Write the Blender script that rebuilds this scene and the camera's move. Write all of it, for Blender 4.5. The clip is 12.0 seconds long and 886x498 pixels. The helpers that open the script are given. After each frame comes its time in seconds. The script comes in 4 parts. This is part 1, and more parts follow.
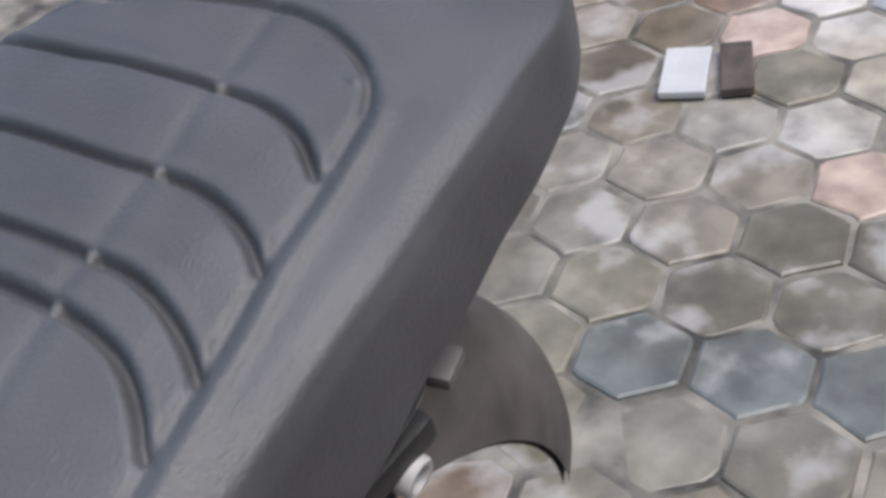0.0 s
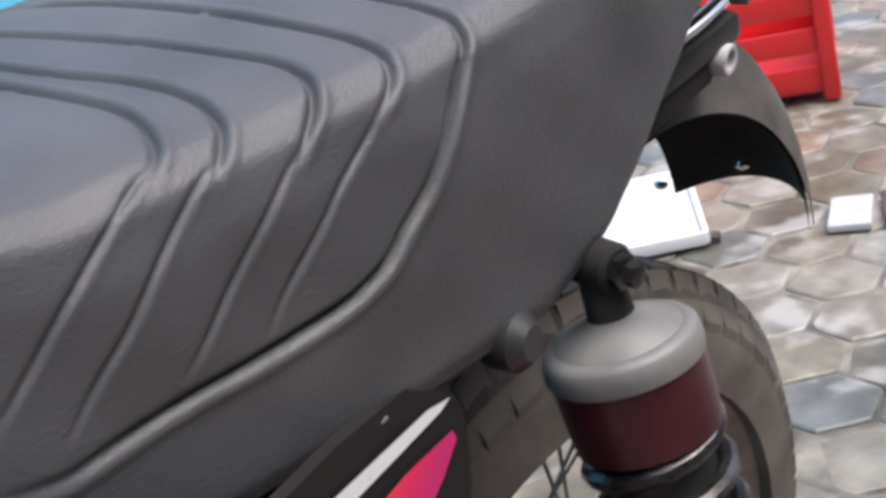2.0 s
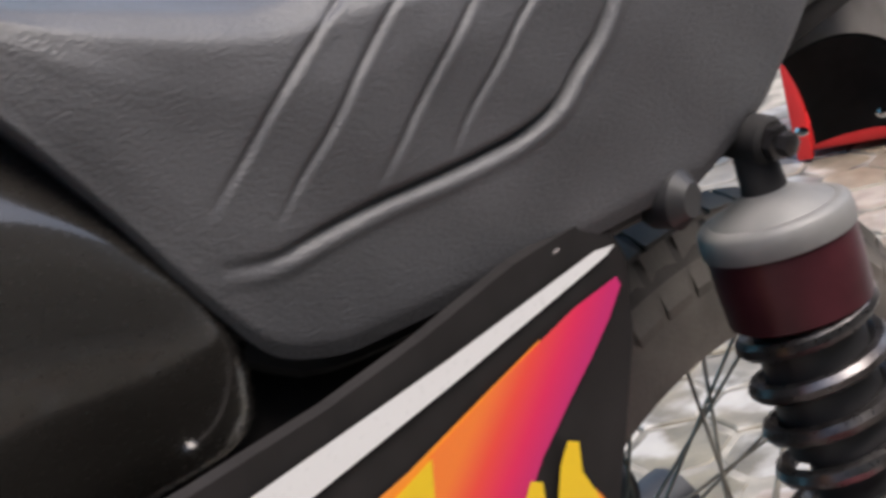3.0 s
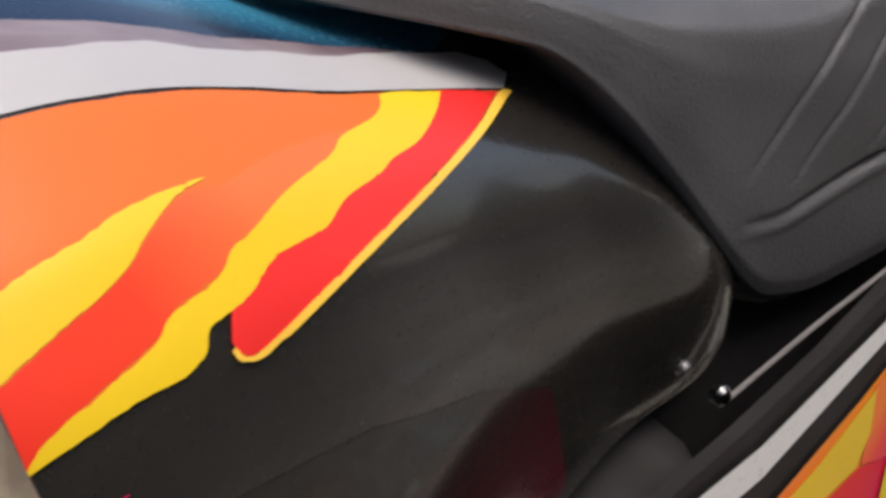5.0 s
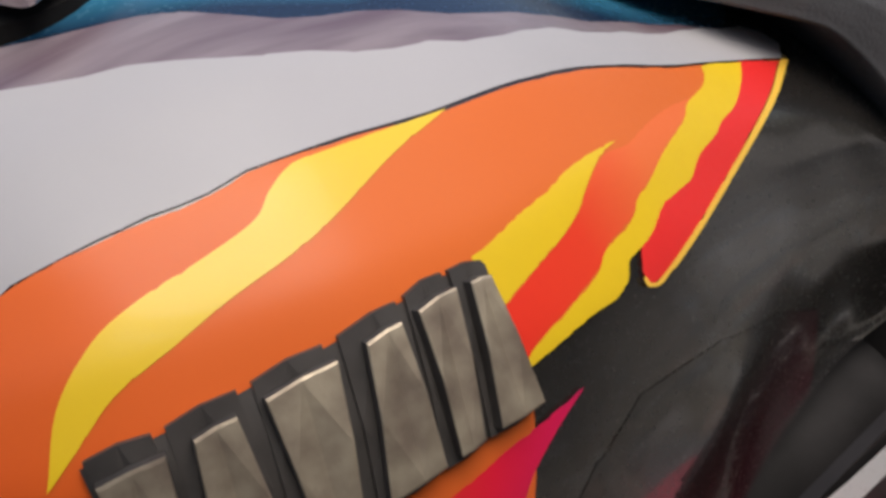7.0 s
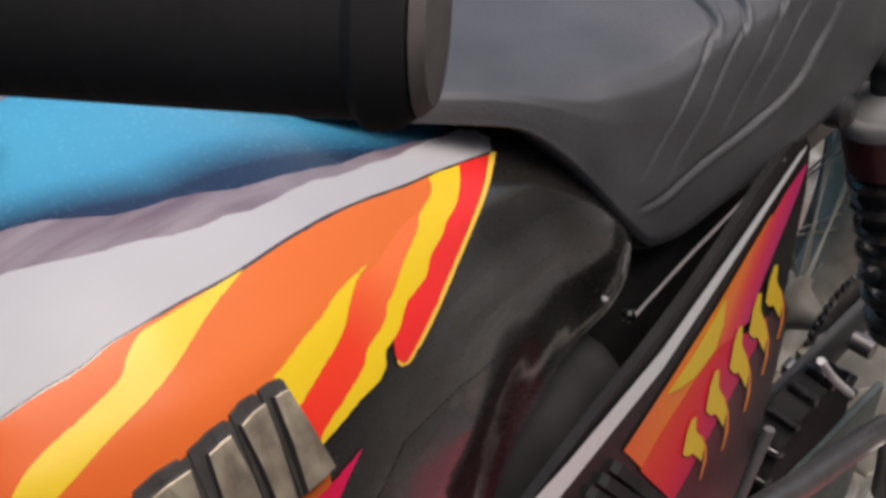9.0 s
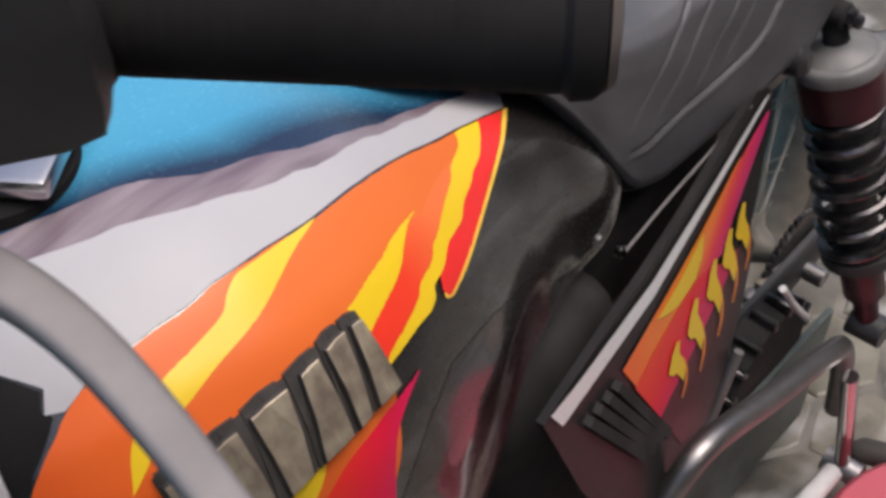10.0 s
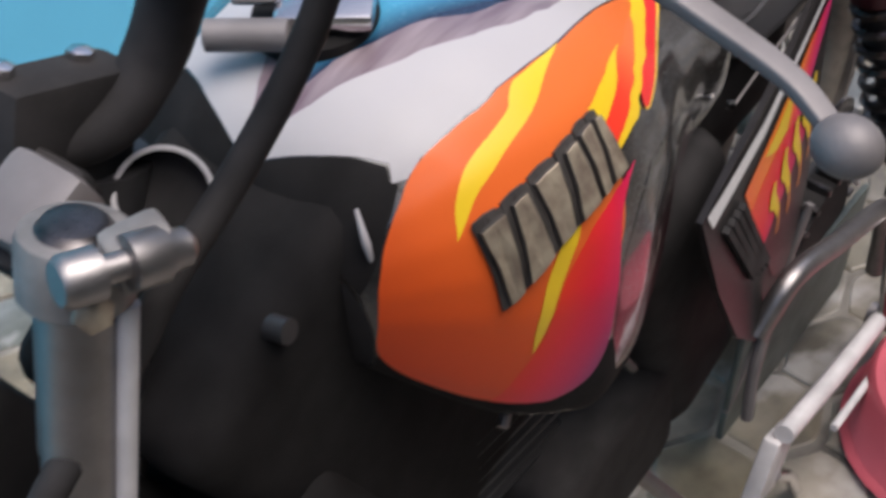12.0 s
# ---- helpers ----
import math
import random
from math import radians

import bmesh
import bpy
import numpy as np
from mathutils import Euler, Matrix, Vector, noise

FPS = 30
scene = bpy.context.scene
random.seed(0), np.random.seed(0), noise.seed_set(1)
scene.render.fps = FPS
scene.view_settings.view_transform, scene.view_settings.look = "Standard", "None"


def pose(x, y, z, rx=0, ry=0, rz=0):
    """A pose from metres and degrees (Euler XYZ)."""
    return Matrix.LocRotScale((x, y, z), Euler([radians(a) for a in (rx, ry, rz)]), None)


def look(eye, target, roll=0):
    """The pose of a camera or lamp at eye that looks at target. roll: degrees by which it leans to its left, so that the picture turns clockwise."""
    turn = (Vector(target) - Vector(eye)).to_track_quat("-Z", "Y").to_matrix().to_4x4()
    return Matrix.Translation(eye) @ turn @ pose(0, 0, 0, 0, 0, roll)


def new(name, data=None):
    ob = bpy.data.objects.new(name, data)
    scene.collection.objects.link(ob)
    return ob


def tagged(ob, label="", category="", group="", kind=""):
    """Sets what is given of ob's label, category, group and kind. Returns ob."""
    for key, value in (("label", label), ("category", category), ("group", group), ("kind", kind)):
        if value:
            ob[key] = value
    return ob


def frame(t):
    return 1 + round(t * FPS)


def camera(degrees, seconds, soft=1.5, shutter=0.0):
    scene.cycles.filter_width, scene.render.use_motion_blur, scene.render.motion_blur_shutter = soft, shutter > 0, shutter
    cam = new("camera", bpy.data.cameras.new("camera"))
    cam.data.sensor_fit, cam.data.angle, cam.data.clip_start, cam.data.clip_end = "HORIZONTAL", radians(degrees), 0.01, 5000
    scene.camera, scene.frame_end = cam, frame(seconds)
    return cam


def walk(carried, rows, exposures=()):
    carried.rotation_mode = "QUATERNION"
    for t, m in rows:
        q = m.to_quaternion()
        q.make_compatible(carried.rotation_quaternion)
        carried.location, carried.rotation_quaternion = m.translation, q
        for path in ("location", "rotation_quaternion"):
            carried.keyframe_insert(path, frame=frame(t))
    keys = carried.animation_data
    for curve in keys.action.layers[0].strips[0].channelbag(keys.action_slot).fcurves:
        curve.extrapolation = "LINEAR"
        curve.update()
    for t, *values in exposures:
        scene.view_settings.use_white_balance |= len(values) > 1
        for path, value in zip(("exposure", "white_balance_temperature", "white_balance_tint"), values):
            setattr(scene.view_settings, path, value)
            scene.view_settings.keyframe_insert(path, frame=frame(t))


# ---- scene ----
from mathutils.geometry import tessellate_polygon

# ---- the camera's way; the rows are in the motorcycle's own axes, which lean with it ----
LEAN = pose(0, 0, 0, 10)
cam = camera(37.3, 12.0, 3.4, 0.4)
PATH = [
    (0, (1.1057, -0.2885, 1.0748), (1.6151, 0.1957, 0.3634), -5.10),
    (0.5, (1.0414, -0.2996, 1.0330), (1.5774, 0.2099, 0.3599), -7.60),
    (1, (0.9409, -0.3459, 0.9909), (1.4941, 0.1982, 0.3601), -8.90),
    (1.5, (0.8288, -0.3927, 0.9489), (1.4156, 0.1904, 0.3871), -6.50),
    (2, (0.7414, -0.4579, 0.9307), (1.3255, 0.1971, 0.4513), -7.90),
    (2.5, (0.6991, -0.4901, 0.8896), (1.2664, 0.2070, 0.4512), -8.60),
    (3, (0.6623, -0.4921, 0.8620), (1.2099, 0.2371, 0.4516), -9.70),
    (3.5, (0.6040, -0.4373, 0.9143), (1.1108, 0.2702, 0.4217), -6.80),
    (5.5, (0.4967, -0.3863, 1.0066), (0.9221, 0.2824, 0.3969), -6.50),
    (6, (0.4548, -0.3852, 1.0285), (0.8660, 0.2820, 0.4074), -6.60),
    (6.5, (0.4184, -0.3799, 1.0522), (0.8150, 0.2837, 0.4179), -6.50),
    (7, (0.3991, -0.3800, 1.0668), (0.7993, 0.2696, 0.4203), -6.30),
    (7.5, (0.3976, -0.3900, 1.0978), (0.8667, 0.1891, 0.4310), -2.80),
    (9.5, (0.3404, -0.4596, 1.2739), (0.8178, 0.0454, 0.5548), -5.80),
    (10, (0.2905, -0.4567, 1.3010), (0.7844, 0.0091, 0.5667), -4.30),
    (10.5, (0.2318, -0.4312, 1.3331), (0.7534, 0.0051, 0.6000), -2.50),
    (11, (0.1489, -0.4277, 1.3570), (0.7024, -0.0017, 0.6414), -4.50),
    (11.5, (0.0637, -0.4378, 1.3542), (0.6216, -0.0252, 0.6342), -3.60),
    (12, (0.0122, -0.4665, 1.3825), (0.5297, -0.0314, 0.6457), -5.00),
]
walk(cam, [(t, LEAN @ look(e, g, r)) for t, e, g, r in PATH],
     [(0.0, 0.34, 5960, 9), (1.0, 0.68, 6000, 9), (2.0, 0.84, 6080, 10), (3.5, 0.95, 6350, 11), (5.5, 0.15, 6350, 10), (6.5, 0.05, 6350, 10), (9.5, 0.2, 6300, 12), (12.0, 0.42, 6200, 13)])

# ---- light: a bright hazy sky and a wide soft sun ----
world = bpy.data.worlds.new("sky")
scene.world = world
world.use_nodes = True
wn, wl = world.node_tree.nodes, world.node_tree.links
sky = wn.new("ShaderNodeTexSky")
sky.sky_type, sky.sun_disc = "NISHITA", False
sky.sun_elevation, sky.sun_rotation = radians(64), radians(162)
sky.air_density, sky.dust_density, sky.ozone_density = 1.0, 6.0, 1.0
wl.new(sky.outputs[0], wn["Background"].inputs[0])
wn["Background"].inputs[1].default_value = 0.165
sun = new("sun", bpy.data.lights.new("sun", "SUN"))
sun.data.energy, sun.data.angle, sun.data.color = 1.4, radians(45), (1.0, 0.96, 0.9)
sun.matrix_world = look((0, 0, 6), (-0.35, 1.1, 3.6))


# ---- materials ----
def material(name, color, rough=0.5, metal=0.0, coat=0.0, vary=0.12, scale=30.0, bump=0.0, bump_scale=400.0, tint=None, mask=0.0, coat_rough=0.04, stretch=None):
    """A surface with stains at one scale and grain at another, and a fine relief."""
    m = bpy.data.materials.new(name)
    m.use_nodes = True
    n, l = m.node_tree.nodes, m.node_tree.links
    b = n["Principled BSDF"]
    geo = n.new("ShaderNodeTexCoord")
    big, fine = n.new("ShaderNodeTexNoise"), n.new("ShaderNodeTexNoise")
    big.inputs["Scale"].default_value, big.inputs["Detail"].default_value = scale, 6
    fine.inputs["Scale"].default_value, fine.inputs["Detail"].default_value = bump_scale, 3
    for t in (big, fine):
        l.new(geo.outputs["Object"], t.inputs["Vector"])
    if stretch:
        mp = n.new("ShaderNodeMapping")
        mp.inputs["Scale"].default_value = stretch
        l.new(geo.outputs["Object"], mp.inputs["Vector"])
        l.new(mp.outputs[0], big.inputs["Vector"])
    ramp = n.new("ShaderNodeValToRGB")
    dark = tint or tuple(c * (1 - 2 * vary) for c in color)
    ramp.color_ramp.elements[0].position, ramp.color_ramp.elements[1].position = 0.34 + mask, 0.66
    ramp.color_ramp.elements[0].color, ramp.color_ramp.elements[1].color = (*dark, 1), (*color, 1)
    l.new(big.outputs[0], ramp.inputs[0])
    l.new(ramp.outputs[0], b.inputs["Base Color"])
    rr = n.new("ShaderNodeMapRange")
    rr.inputs["To Min"].default_value, rr.inputs["To Max"].default_value = max(rough - 0.1, 0.02), min(rough + 0.1, 1)
    l.new(fine.outputs[0], rr.inputs["Value"])
    l.new(rr.outputs[0], b.inputs["Roughness"])
    b.inputs["Metallic"].default_value, b.inputs["Coat Weight"].default_value = metal, coat
    b.inputs["Coat Roughness"].default_value = coat_rough
    if bump:
        k = n.new("ShaderNodeBump")
        k.inputs["Strength"].default_value, k.inputs["Distance"].default_value = bump, 0.001
        l.new(fine.outputs[0], k.inputs["Height"])
        l.new(k.outputs[0], b.inputs["Normal"])
    return m


def gradient(name, colors, start, end, rough=0.3, coat=0.5):
    """A printed film or painted reflection whose colour changes between two places of its thing."""
    m = material(name, colors[0], rough, 0, coat, 0.03, coat_rough=0.2)
    n, l = m.node_tree.nodes, m.node_tree.links
    b, geo = n["Principled BSDF"], n.new("ShaderNodeTexCoord")
    a, d = Vector(start), Vector(end) - Vector(start)
    sub, dot = n.new("ShaderNodeVectorMath"), n.new("ShaderNodeVectorMath")
    sub.operation, dot.operation = "SUBTRACT", "DOT_PRODUCT"
    sub.inputs[1].default_value, dot.inputs[1].default_value = a, d / d.length_squared
    ramp = n.new("ShaderNodeValToRGB")
    e = ramp.color_ramp.elements
    while len(e) < len(colors):
        e.new(0.5)
    for i, c in enumerate(colors):
        e[i].position, e[i].color = i / (len(colors) - 1), (*c, 1)
    l.new(geo.outputs["Object"], sub.inputs[0])
    l.new(sub.outputs[0], dot.inputs[0])
    l.new(dot.outputs["Value"], ramp.inputs[0])
    l.new(ramp.outputs[0], b.inputs["Base Color"])
    b.inputs["Specular IOR Level"].default_value = 0.2
    return m


VINYL = material("seat_vinyl", (0.082, 0.081, 0.087), 0.46, vary=0.13, scale=16, bump=0.6, bump_scale=700)
BLACK = material("black_gloss_paint", (0.020, 0.018, 0.016), 0.25, coat=1.0, vary=0.1, scale=8, coat_rough=0.09)
BLACK.node_tree.nodes["Principled BSDF"].inputs["Coat IOR"].default_value = 1.5
SATIN = material("black_satin_plastic", (0.032, 0.031, 0.032), 0.45, vary=0.15, scale=40, bump=0.1)
MATT = material("matt_black", (0.032, 0.030, 0.030), 0.8, vary=0.2, scale=30, bump=0.1)
MATT.node_tree.nodes["Principled BSDF"].inputs["Specular IOR Level"].default_value = 0.2
COVERBLACK = material("scuffed_black_plastic", (0.024, 0.022, 0.022), 0.4, coat=0.06, vary=0.15, scale=30, coat_rough=0.2)
COVERBLACK.node_tree.nodes["Principled BSDF"].inputs["Specular IOR Level"].default_value = 0.1
DARKSPRING = material("tarnished_spring_steel", (0.16, 0.15, 0.15), 0.3, 0.9, vary=0.25, scale=50, tint=(0.05, 0.045, 0.045))
PALE = material("pale_painted_steel", (0.58, 0.56, 0.56), 0.45, vary=0.12, scale=30)
ALLOY = material("pale_cast_alloy", (0.27, 0.255, 0.245), 0.5, 0.4, vary=0.18, scale=45, bump=0.2)
TILEGREY = material("grey_white_glazed_tile", (0.50, 0.50, 0.50), 0.3, vary=0.06, scale=20)
RUBBER = material("rubber", (0.040, 0.036, 0.033), 0.7, vary=0.2, scale=25, bump=0.3, tint=(0.045, 0.038, 0.032))
DUSTYRUBBER = material("dusty_tyre_rubber", (0.17, 0.15, 0.132), 0.8, vary=0.25, scale=18, bump=0.35, tint=(0.085, 0.075, 0.066))
TREAD = material("dusty_tread_rubber", (0.095, 0.084, 0.075), 0.8, vary=0.25, scale=25, bump=0.35)
DIRTY = material("dusty_fender_plastic", (0.28, 0.255, 0.24), 0.6, vary=0.25, scale=22, bump=0.2)
DUSTYRIM = material("dusty_grey_rim", (0.26, 0.24, 0.205), 0.55, 0.25, vary=0.2, scale=35, bump=0.2)
DEEP = material("deep_matt_black", (0.016, 0.015, 0.015), 0.85, vary=0.2, scale=30, bump=0.1)
DEEP.node_tree.nodes["Principled BSDF"].inputs["Specular IOR Level"].default_value = 0.15
CHROME = material("chrome", (0.62, 0.60, 0.59), 0.16, 1.0, vary=0.05, scale=30)
STEEL = material("brushed_alloy", (0.33, 0.31, 0.305), 0.44, 1.0, vary=0.08, scale=60, bump=0.08)
LEVER = material("grey_cast_alloy", (0.20, 0.184, 0.182), 0.55, 0.3, vary=0.12, scale=30, bump=0.12)
GREYCAP = material("grey_painted_cap", (0.19, 0.185, 0.18), 0.5, 0.05, vary=0.15, scale=40)
MAROON = material("maroon_anodised", (0.075, 0.018, 0.024), 0.35, 0.3, vary=0.2, scale=40)
GOLD = material("tarnished_brass_face", (0.43, 0.365, 0.27), 0.48, 0.55, vary=0.22, scale=70, bump=0.2, tint=(0.24, 0.19, 0.145))
BADGE = material("dark_badge_plastic", (0.060, 0.054, 0.050), 0.45, vary=0.2, scale=60)
# reflections of sky, roof edge and blue wall, painted as colours
WHITE = material("white_painted_reflection", (0.40, 0.39, 0.40), 0.55, coat=0.12, vary=0.04, scale=10, coat_rough=0.3)
MAUVE = material("grey_mauve_painted_reflection", (0.27, 0.225, 0.24), 0.35, coat=0.6, vary=0.16, scale=40, tint=(0.12, 0.08, 0.10), coat_rough=0.2, stretch=(0.18, 2.2, 1.0))
BLUE = gradient("blue_to_navy_painted_reflection", [(0.065, 0.30, 0.46), (0.055, 0.27, 0.43), (0.008, 0.022, 0.055)], (0.6, -0.004, 0.85), (0.6, -0.056, 0.85), 0.25, 0.8)
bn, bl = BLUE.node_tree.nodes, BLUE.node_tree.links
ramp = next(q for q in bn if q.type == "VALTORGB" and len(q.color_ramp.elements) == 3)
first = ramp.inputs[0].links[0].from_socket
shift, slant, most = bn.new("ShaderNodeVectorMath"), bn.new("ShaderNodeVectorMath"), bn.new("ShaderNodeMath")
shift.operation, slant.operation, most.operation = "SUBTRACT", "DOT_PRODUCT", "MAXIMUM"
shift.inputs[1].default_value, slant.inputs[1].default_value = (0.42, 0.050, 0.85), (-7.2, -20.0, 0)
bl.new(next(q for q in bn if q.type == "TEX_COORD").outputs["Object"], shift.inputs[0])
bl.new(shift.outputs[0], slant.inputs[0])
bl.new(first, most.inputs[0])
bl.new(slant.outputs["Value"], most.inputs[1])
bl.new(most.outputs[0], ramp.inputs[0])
ORANGE = gradient("orange_film", [(0.70, 0.060, 0.010), (0.68, 0.115, 0.018), (0.66, 0.145, 0.028)], (0.42, 0, 0.66), (0.585, 0, 0.80), 0.42, 0.12)
REDORANGE = gradient("red_orange_film", [(0.72, 0.035, 0.018), (0.73, 0.05, 0.02), (0.76, 0.16, 0.045)], (0.565, 0, 0.765), (0.645, 0, 0.785), 0.42, 0.12)
YELLOW = material("yellow_film", (0.78, 0.525, 0.011), 0.42, coat=0.12, vary=0.04, scale=12)
RED = material("red_film", (0.78, 0.025, 0.022), 0.42, coat=0.12, vary=0.04, scale=12)
PINSTRIPE = material("pale_yellow_pinstripe", (0.85, 0.52, 0.06), 0.42, coat=0.12, vary=0.03, scale=12)
MAGENTA = gradient("crimson_to_purple_film", [(0.74, 0.04, 0.012), (0.72, 0.012, 0.04), (0.55, 0.010, 0.09), (0.22, 0.030, 0.15)], (0.475, 0, 0.735), (0.552, 0, 0.683), 0.42, 0.12)
# reddish reflection low on the black tank, put into the colour
WINE = gradient("black_to_wine_painted_reflection", [(0.014, 0.013, 0.012), (0.05, 0.010, 0.014), (0.11, 0.014, 0.028)], (0.6, 0, 0.705), (0.6, 0, 0.62), 0.25, 1.0)
WINE.node_tree.nodes["Principled BSDF"].inputs["Coat Roughness"].default_value = 0.09
COVERFILM = gradient("orange_film_of_the_cover", [(0.80, 0.14, 0.03), (0.82, 0.22, 0.035), (0.80, 0.30, 0.03)], (0.765, 0, 0.58), (0.90, 0, 0.585), 0.42, 0.12)
COVERRED = gradient("red_to_crimson_film", [(0.74, 0.05, 0.02), (0.70, 0.018, 0.03), (0.55, 0.012, 0.09)], (0.82, 0, 0.56), (0.86, 0, 0.485), 0.42, 0.12)
COVERPINK = gradient("orange_to_pink_film", [(0.80, 0.20, 0.035), (0.76, 0.07, 0.05), (0.68, 0.025, 0.10), (0.52, 0.025, 0.15)], (0.926, 0, 0.590), (0.953, 0, 0.548), 0.42, 0.12)
# maroon reflection in the lower cover, painted as a gradient
COVERWINE = gradient("cover_wine_painted_reflection", [(0.10, 0.022, 0.03), (0.07, 0.024, 0.028), (0.028, 0.022, 0.022)], (0.86, 0, 0.48), (0.94, 0, 0.39), 0.4, 0.06)
AMBER = material("amber_film_edge", (0.80, 0.24, 0.02), 0.42, coat=0.12, vary=0.04, scale=12)
BLUEWALL = material("blue_painted_plaster", (0.12, 0.47, 0.70), 0.7, vary=0.05, scale=2.0, bump=0.3, bump_scale=120)
# brown and green for the tank to mirror instead of sky
SKYBLOCK = material("brown_green_sky_blocker", (0.20, 0.17, 0.14), 0.8, vary=0.25, scale=1.4, bump=0.4, bump_scale=60, tint=(0.05, 0.06, 0.035))
PINKPLASTIC = material("faded_pink_red_plastic", (0.52, 0.10, 0.13), 0.45, vary=0.12, scale=8)
REDPLASTIC = material("red_moulded_plastic", (0.66, 0.022, 0.022), 0.4, vary=0.08, scale=8)
CLOTHWHITE = material("white_enamel", (0.70, 0.70, 0.70), 0.3, vary=0.02, scale=8)
BROWN = material("brown_slate", (0.10, 0.075, 0.06), 0.6, vary=0.25, scale=30, bump=0.3)
SOIL = material("sand_in_the_joints", (0.30, 0.275, 0.235), 0.9, tint=(0.045, 0.042, 0.038), scale=11, bump=0.6, bump_scale=300)


def paver_material(name, color, joined=False):
    """Cast concrete whose colour changes from stone to stone: grey, buff, pinkish and bluish, with worn rims."""
    m = material(name, color, 0.40, vary=0.24, scale=17, bump=0.5, bump_scale=260)
    n, l = m.node_tree.nodes, m.node_tree.links
    b = n["Principled BSDF"]
    old = b.inputs["Base Color"].links[0].from_socket
    info, ramp, mix = n.new("ShaderNodeObjectInfo"), n.new("ShaderNodeValToRGB"), n.new("ShaderNodeMix")
    mix.data_type, mix.blend_type = "RGBA", "MULTIPLY"
    mix.inputs["Factor"].default_value = 1
    place = n.new("ShaderNodeNewGeometry")
    for t in [q for q in n if q.type == "TEX_NOISE"]:
        l.new(place.outputs["Position"], t.inputs["Vector"])
    wash, tone, wide = n.new("ShaderNodeTexNoise"), n.new("ShaderNodeValToRGB"), n.new("ShaderNodeMix")
    wash.inputs["Scale"].default_value, wash.inputs["Detail"].default_value = 4.5, 5
    l.new(place.outputs["Position"], wash.inputs["Vector"])
    tone.color_ramp.elements[0].position, tone.color_ramp.elements[1].position = 0.36, 0.64
    tone.color_ramp.elements[0].color, tone.color_ramp.elements[1].color = (0.72, 0.66, 0.55, 1), (1.16, 1.14, 1.12, 1)
    l.new(wash.outputs[0], tone.inputs[0])
    wide.data_type, wide.blend_type = "RGBA", "MULTIPLY"
    wide.inputs["Factor"].default_value = 1
    e = ramp.color_ramp.elements
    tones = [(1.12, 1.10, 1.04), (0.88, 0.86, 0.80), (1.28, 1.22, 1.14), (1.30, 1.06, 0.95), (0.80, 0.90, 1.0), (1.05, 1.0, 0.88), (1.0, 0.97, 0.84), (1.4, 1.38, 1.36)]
    while len(e) < len(tones):
        e.new(0.5)
    for i, c in enumerate(tones):
        e[i].position, e[i].color = i / len(tones), (*c, 1)
    ramp.color_ramp.interpolation = "CONSTANT"
    l.new(n.new("ShaderNodeNewGeometry").outputs["Random Per Island"] if joined else info.outputs["Random"], ramp.inputs[0])
    l.new(old, mix.inputs["A"])
    l.new(ramp.outputs[0], mix.inputs["B"])
    l.new(mix.outputs["Result"], wide.inputs["A"])
    l.new(tone.outputs[0], wide.inputs["B"])
    # pale cement left on the stones
    residue, edge, cement = n.new("ShaderNodeTexNoise"), n.new("ShaderNodeMapRange"), n.new("ShaderNodeMix")
    residue.inputs["Scale"].default_value, residue.inputs["Detail"].default_value, residue.inputs["Roughness"].default_value = 8.5, 4, 0.45
    l.new(place.outputs["Position"], residue.inputs["Vector"])
    edge.inputs["From Min"].default_value, edge.inputs["From Max"].default_value, edge.inputs["To Max"].default_value = 0.55, 0.64, 0.6
    l.new(residue.outputs[0], edge.inputs["Value"])
    cement.data_type = "RGBA"
    cement.inputs["B"].default_value = (0.40, 0.385, 0.37, 1)
    l.new(edge.outputs[0], cement.inputs["Factor"])
    l.new(wide.outputs["Result"], cement.inputs["A"])
    l.new(cement.outputs["Result"], b.inputs["Base Color"])
    return m


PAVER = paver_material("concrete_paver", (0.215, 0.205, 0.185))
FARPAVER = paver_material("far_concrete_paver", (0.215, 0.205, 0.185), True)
# lighter copy of the paver concrete, with glare put into its colour
PALEPAVER = paver_material("pale_glare_concrete_paver", (0.42, 0.41, 0.405))


# ---- ways to make meshes ----
def part(name, bm, mat, parent=None, label="", smooth=True, mats=(), crisp=40):
    """One mesh object under a thing, in the thing's axes."""
    me = bpy.data.meshes.new(name)
    bm.to_mesh(me)
    bm.free()
    for x in (mat, *mats):
        me.materials.append(x)
    for p in me.polygons:
        p.use_smooth = smooth
    ob = new(name, me)
    ob.parent = parent
    if smooth and crisp:
        me.set_sharp_from_angle(angle=radians(crisp))
    if label:
        ob["label"] = label
    return ob


def box(sx, sy, sz, at=(0, 0, 0), bevel=0.003, turn=None, seg=2):
    bm = bmesh.new()
    bmesh.ops.create_cube(bm, size=1)
    bmesh.ops.scale(bm, vec=(sx, sy, sz), verts=bm.verts)
    if bevel:
        bmesh.ops.bevel(bm, geom=bm.edges[:], offset=bevel, segments=seg, profile=0.6, affect="EDGES")
    bmesh.ops.transform(bm, matrix=Matrix.Translation(at) @ (turn or Matrix()), verts=bm.verts)
    return bm


def frame_along(d):
    return Vector(d).to_track_quat("Z", "Y").to_matrix().to_4x4()


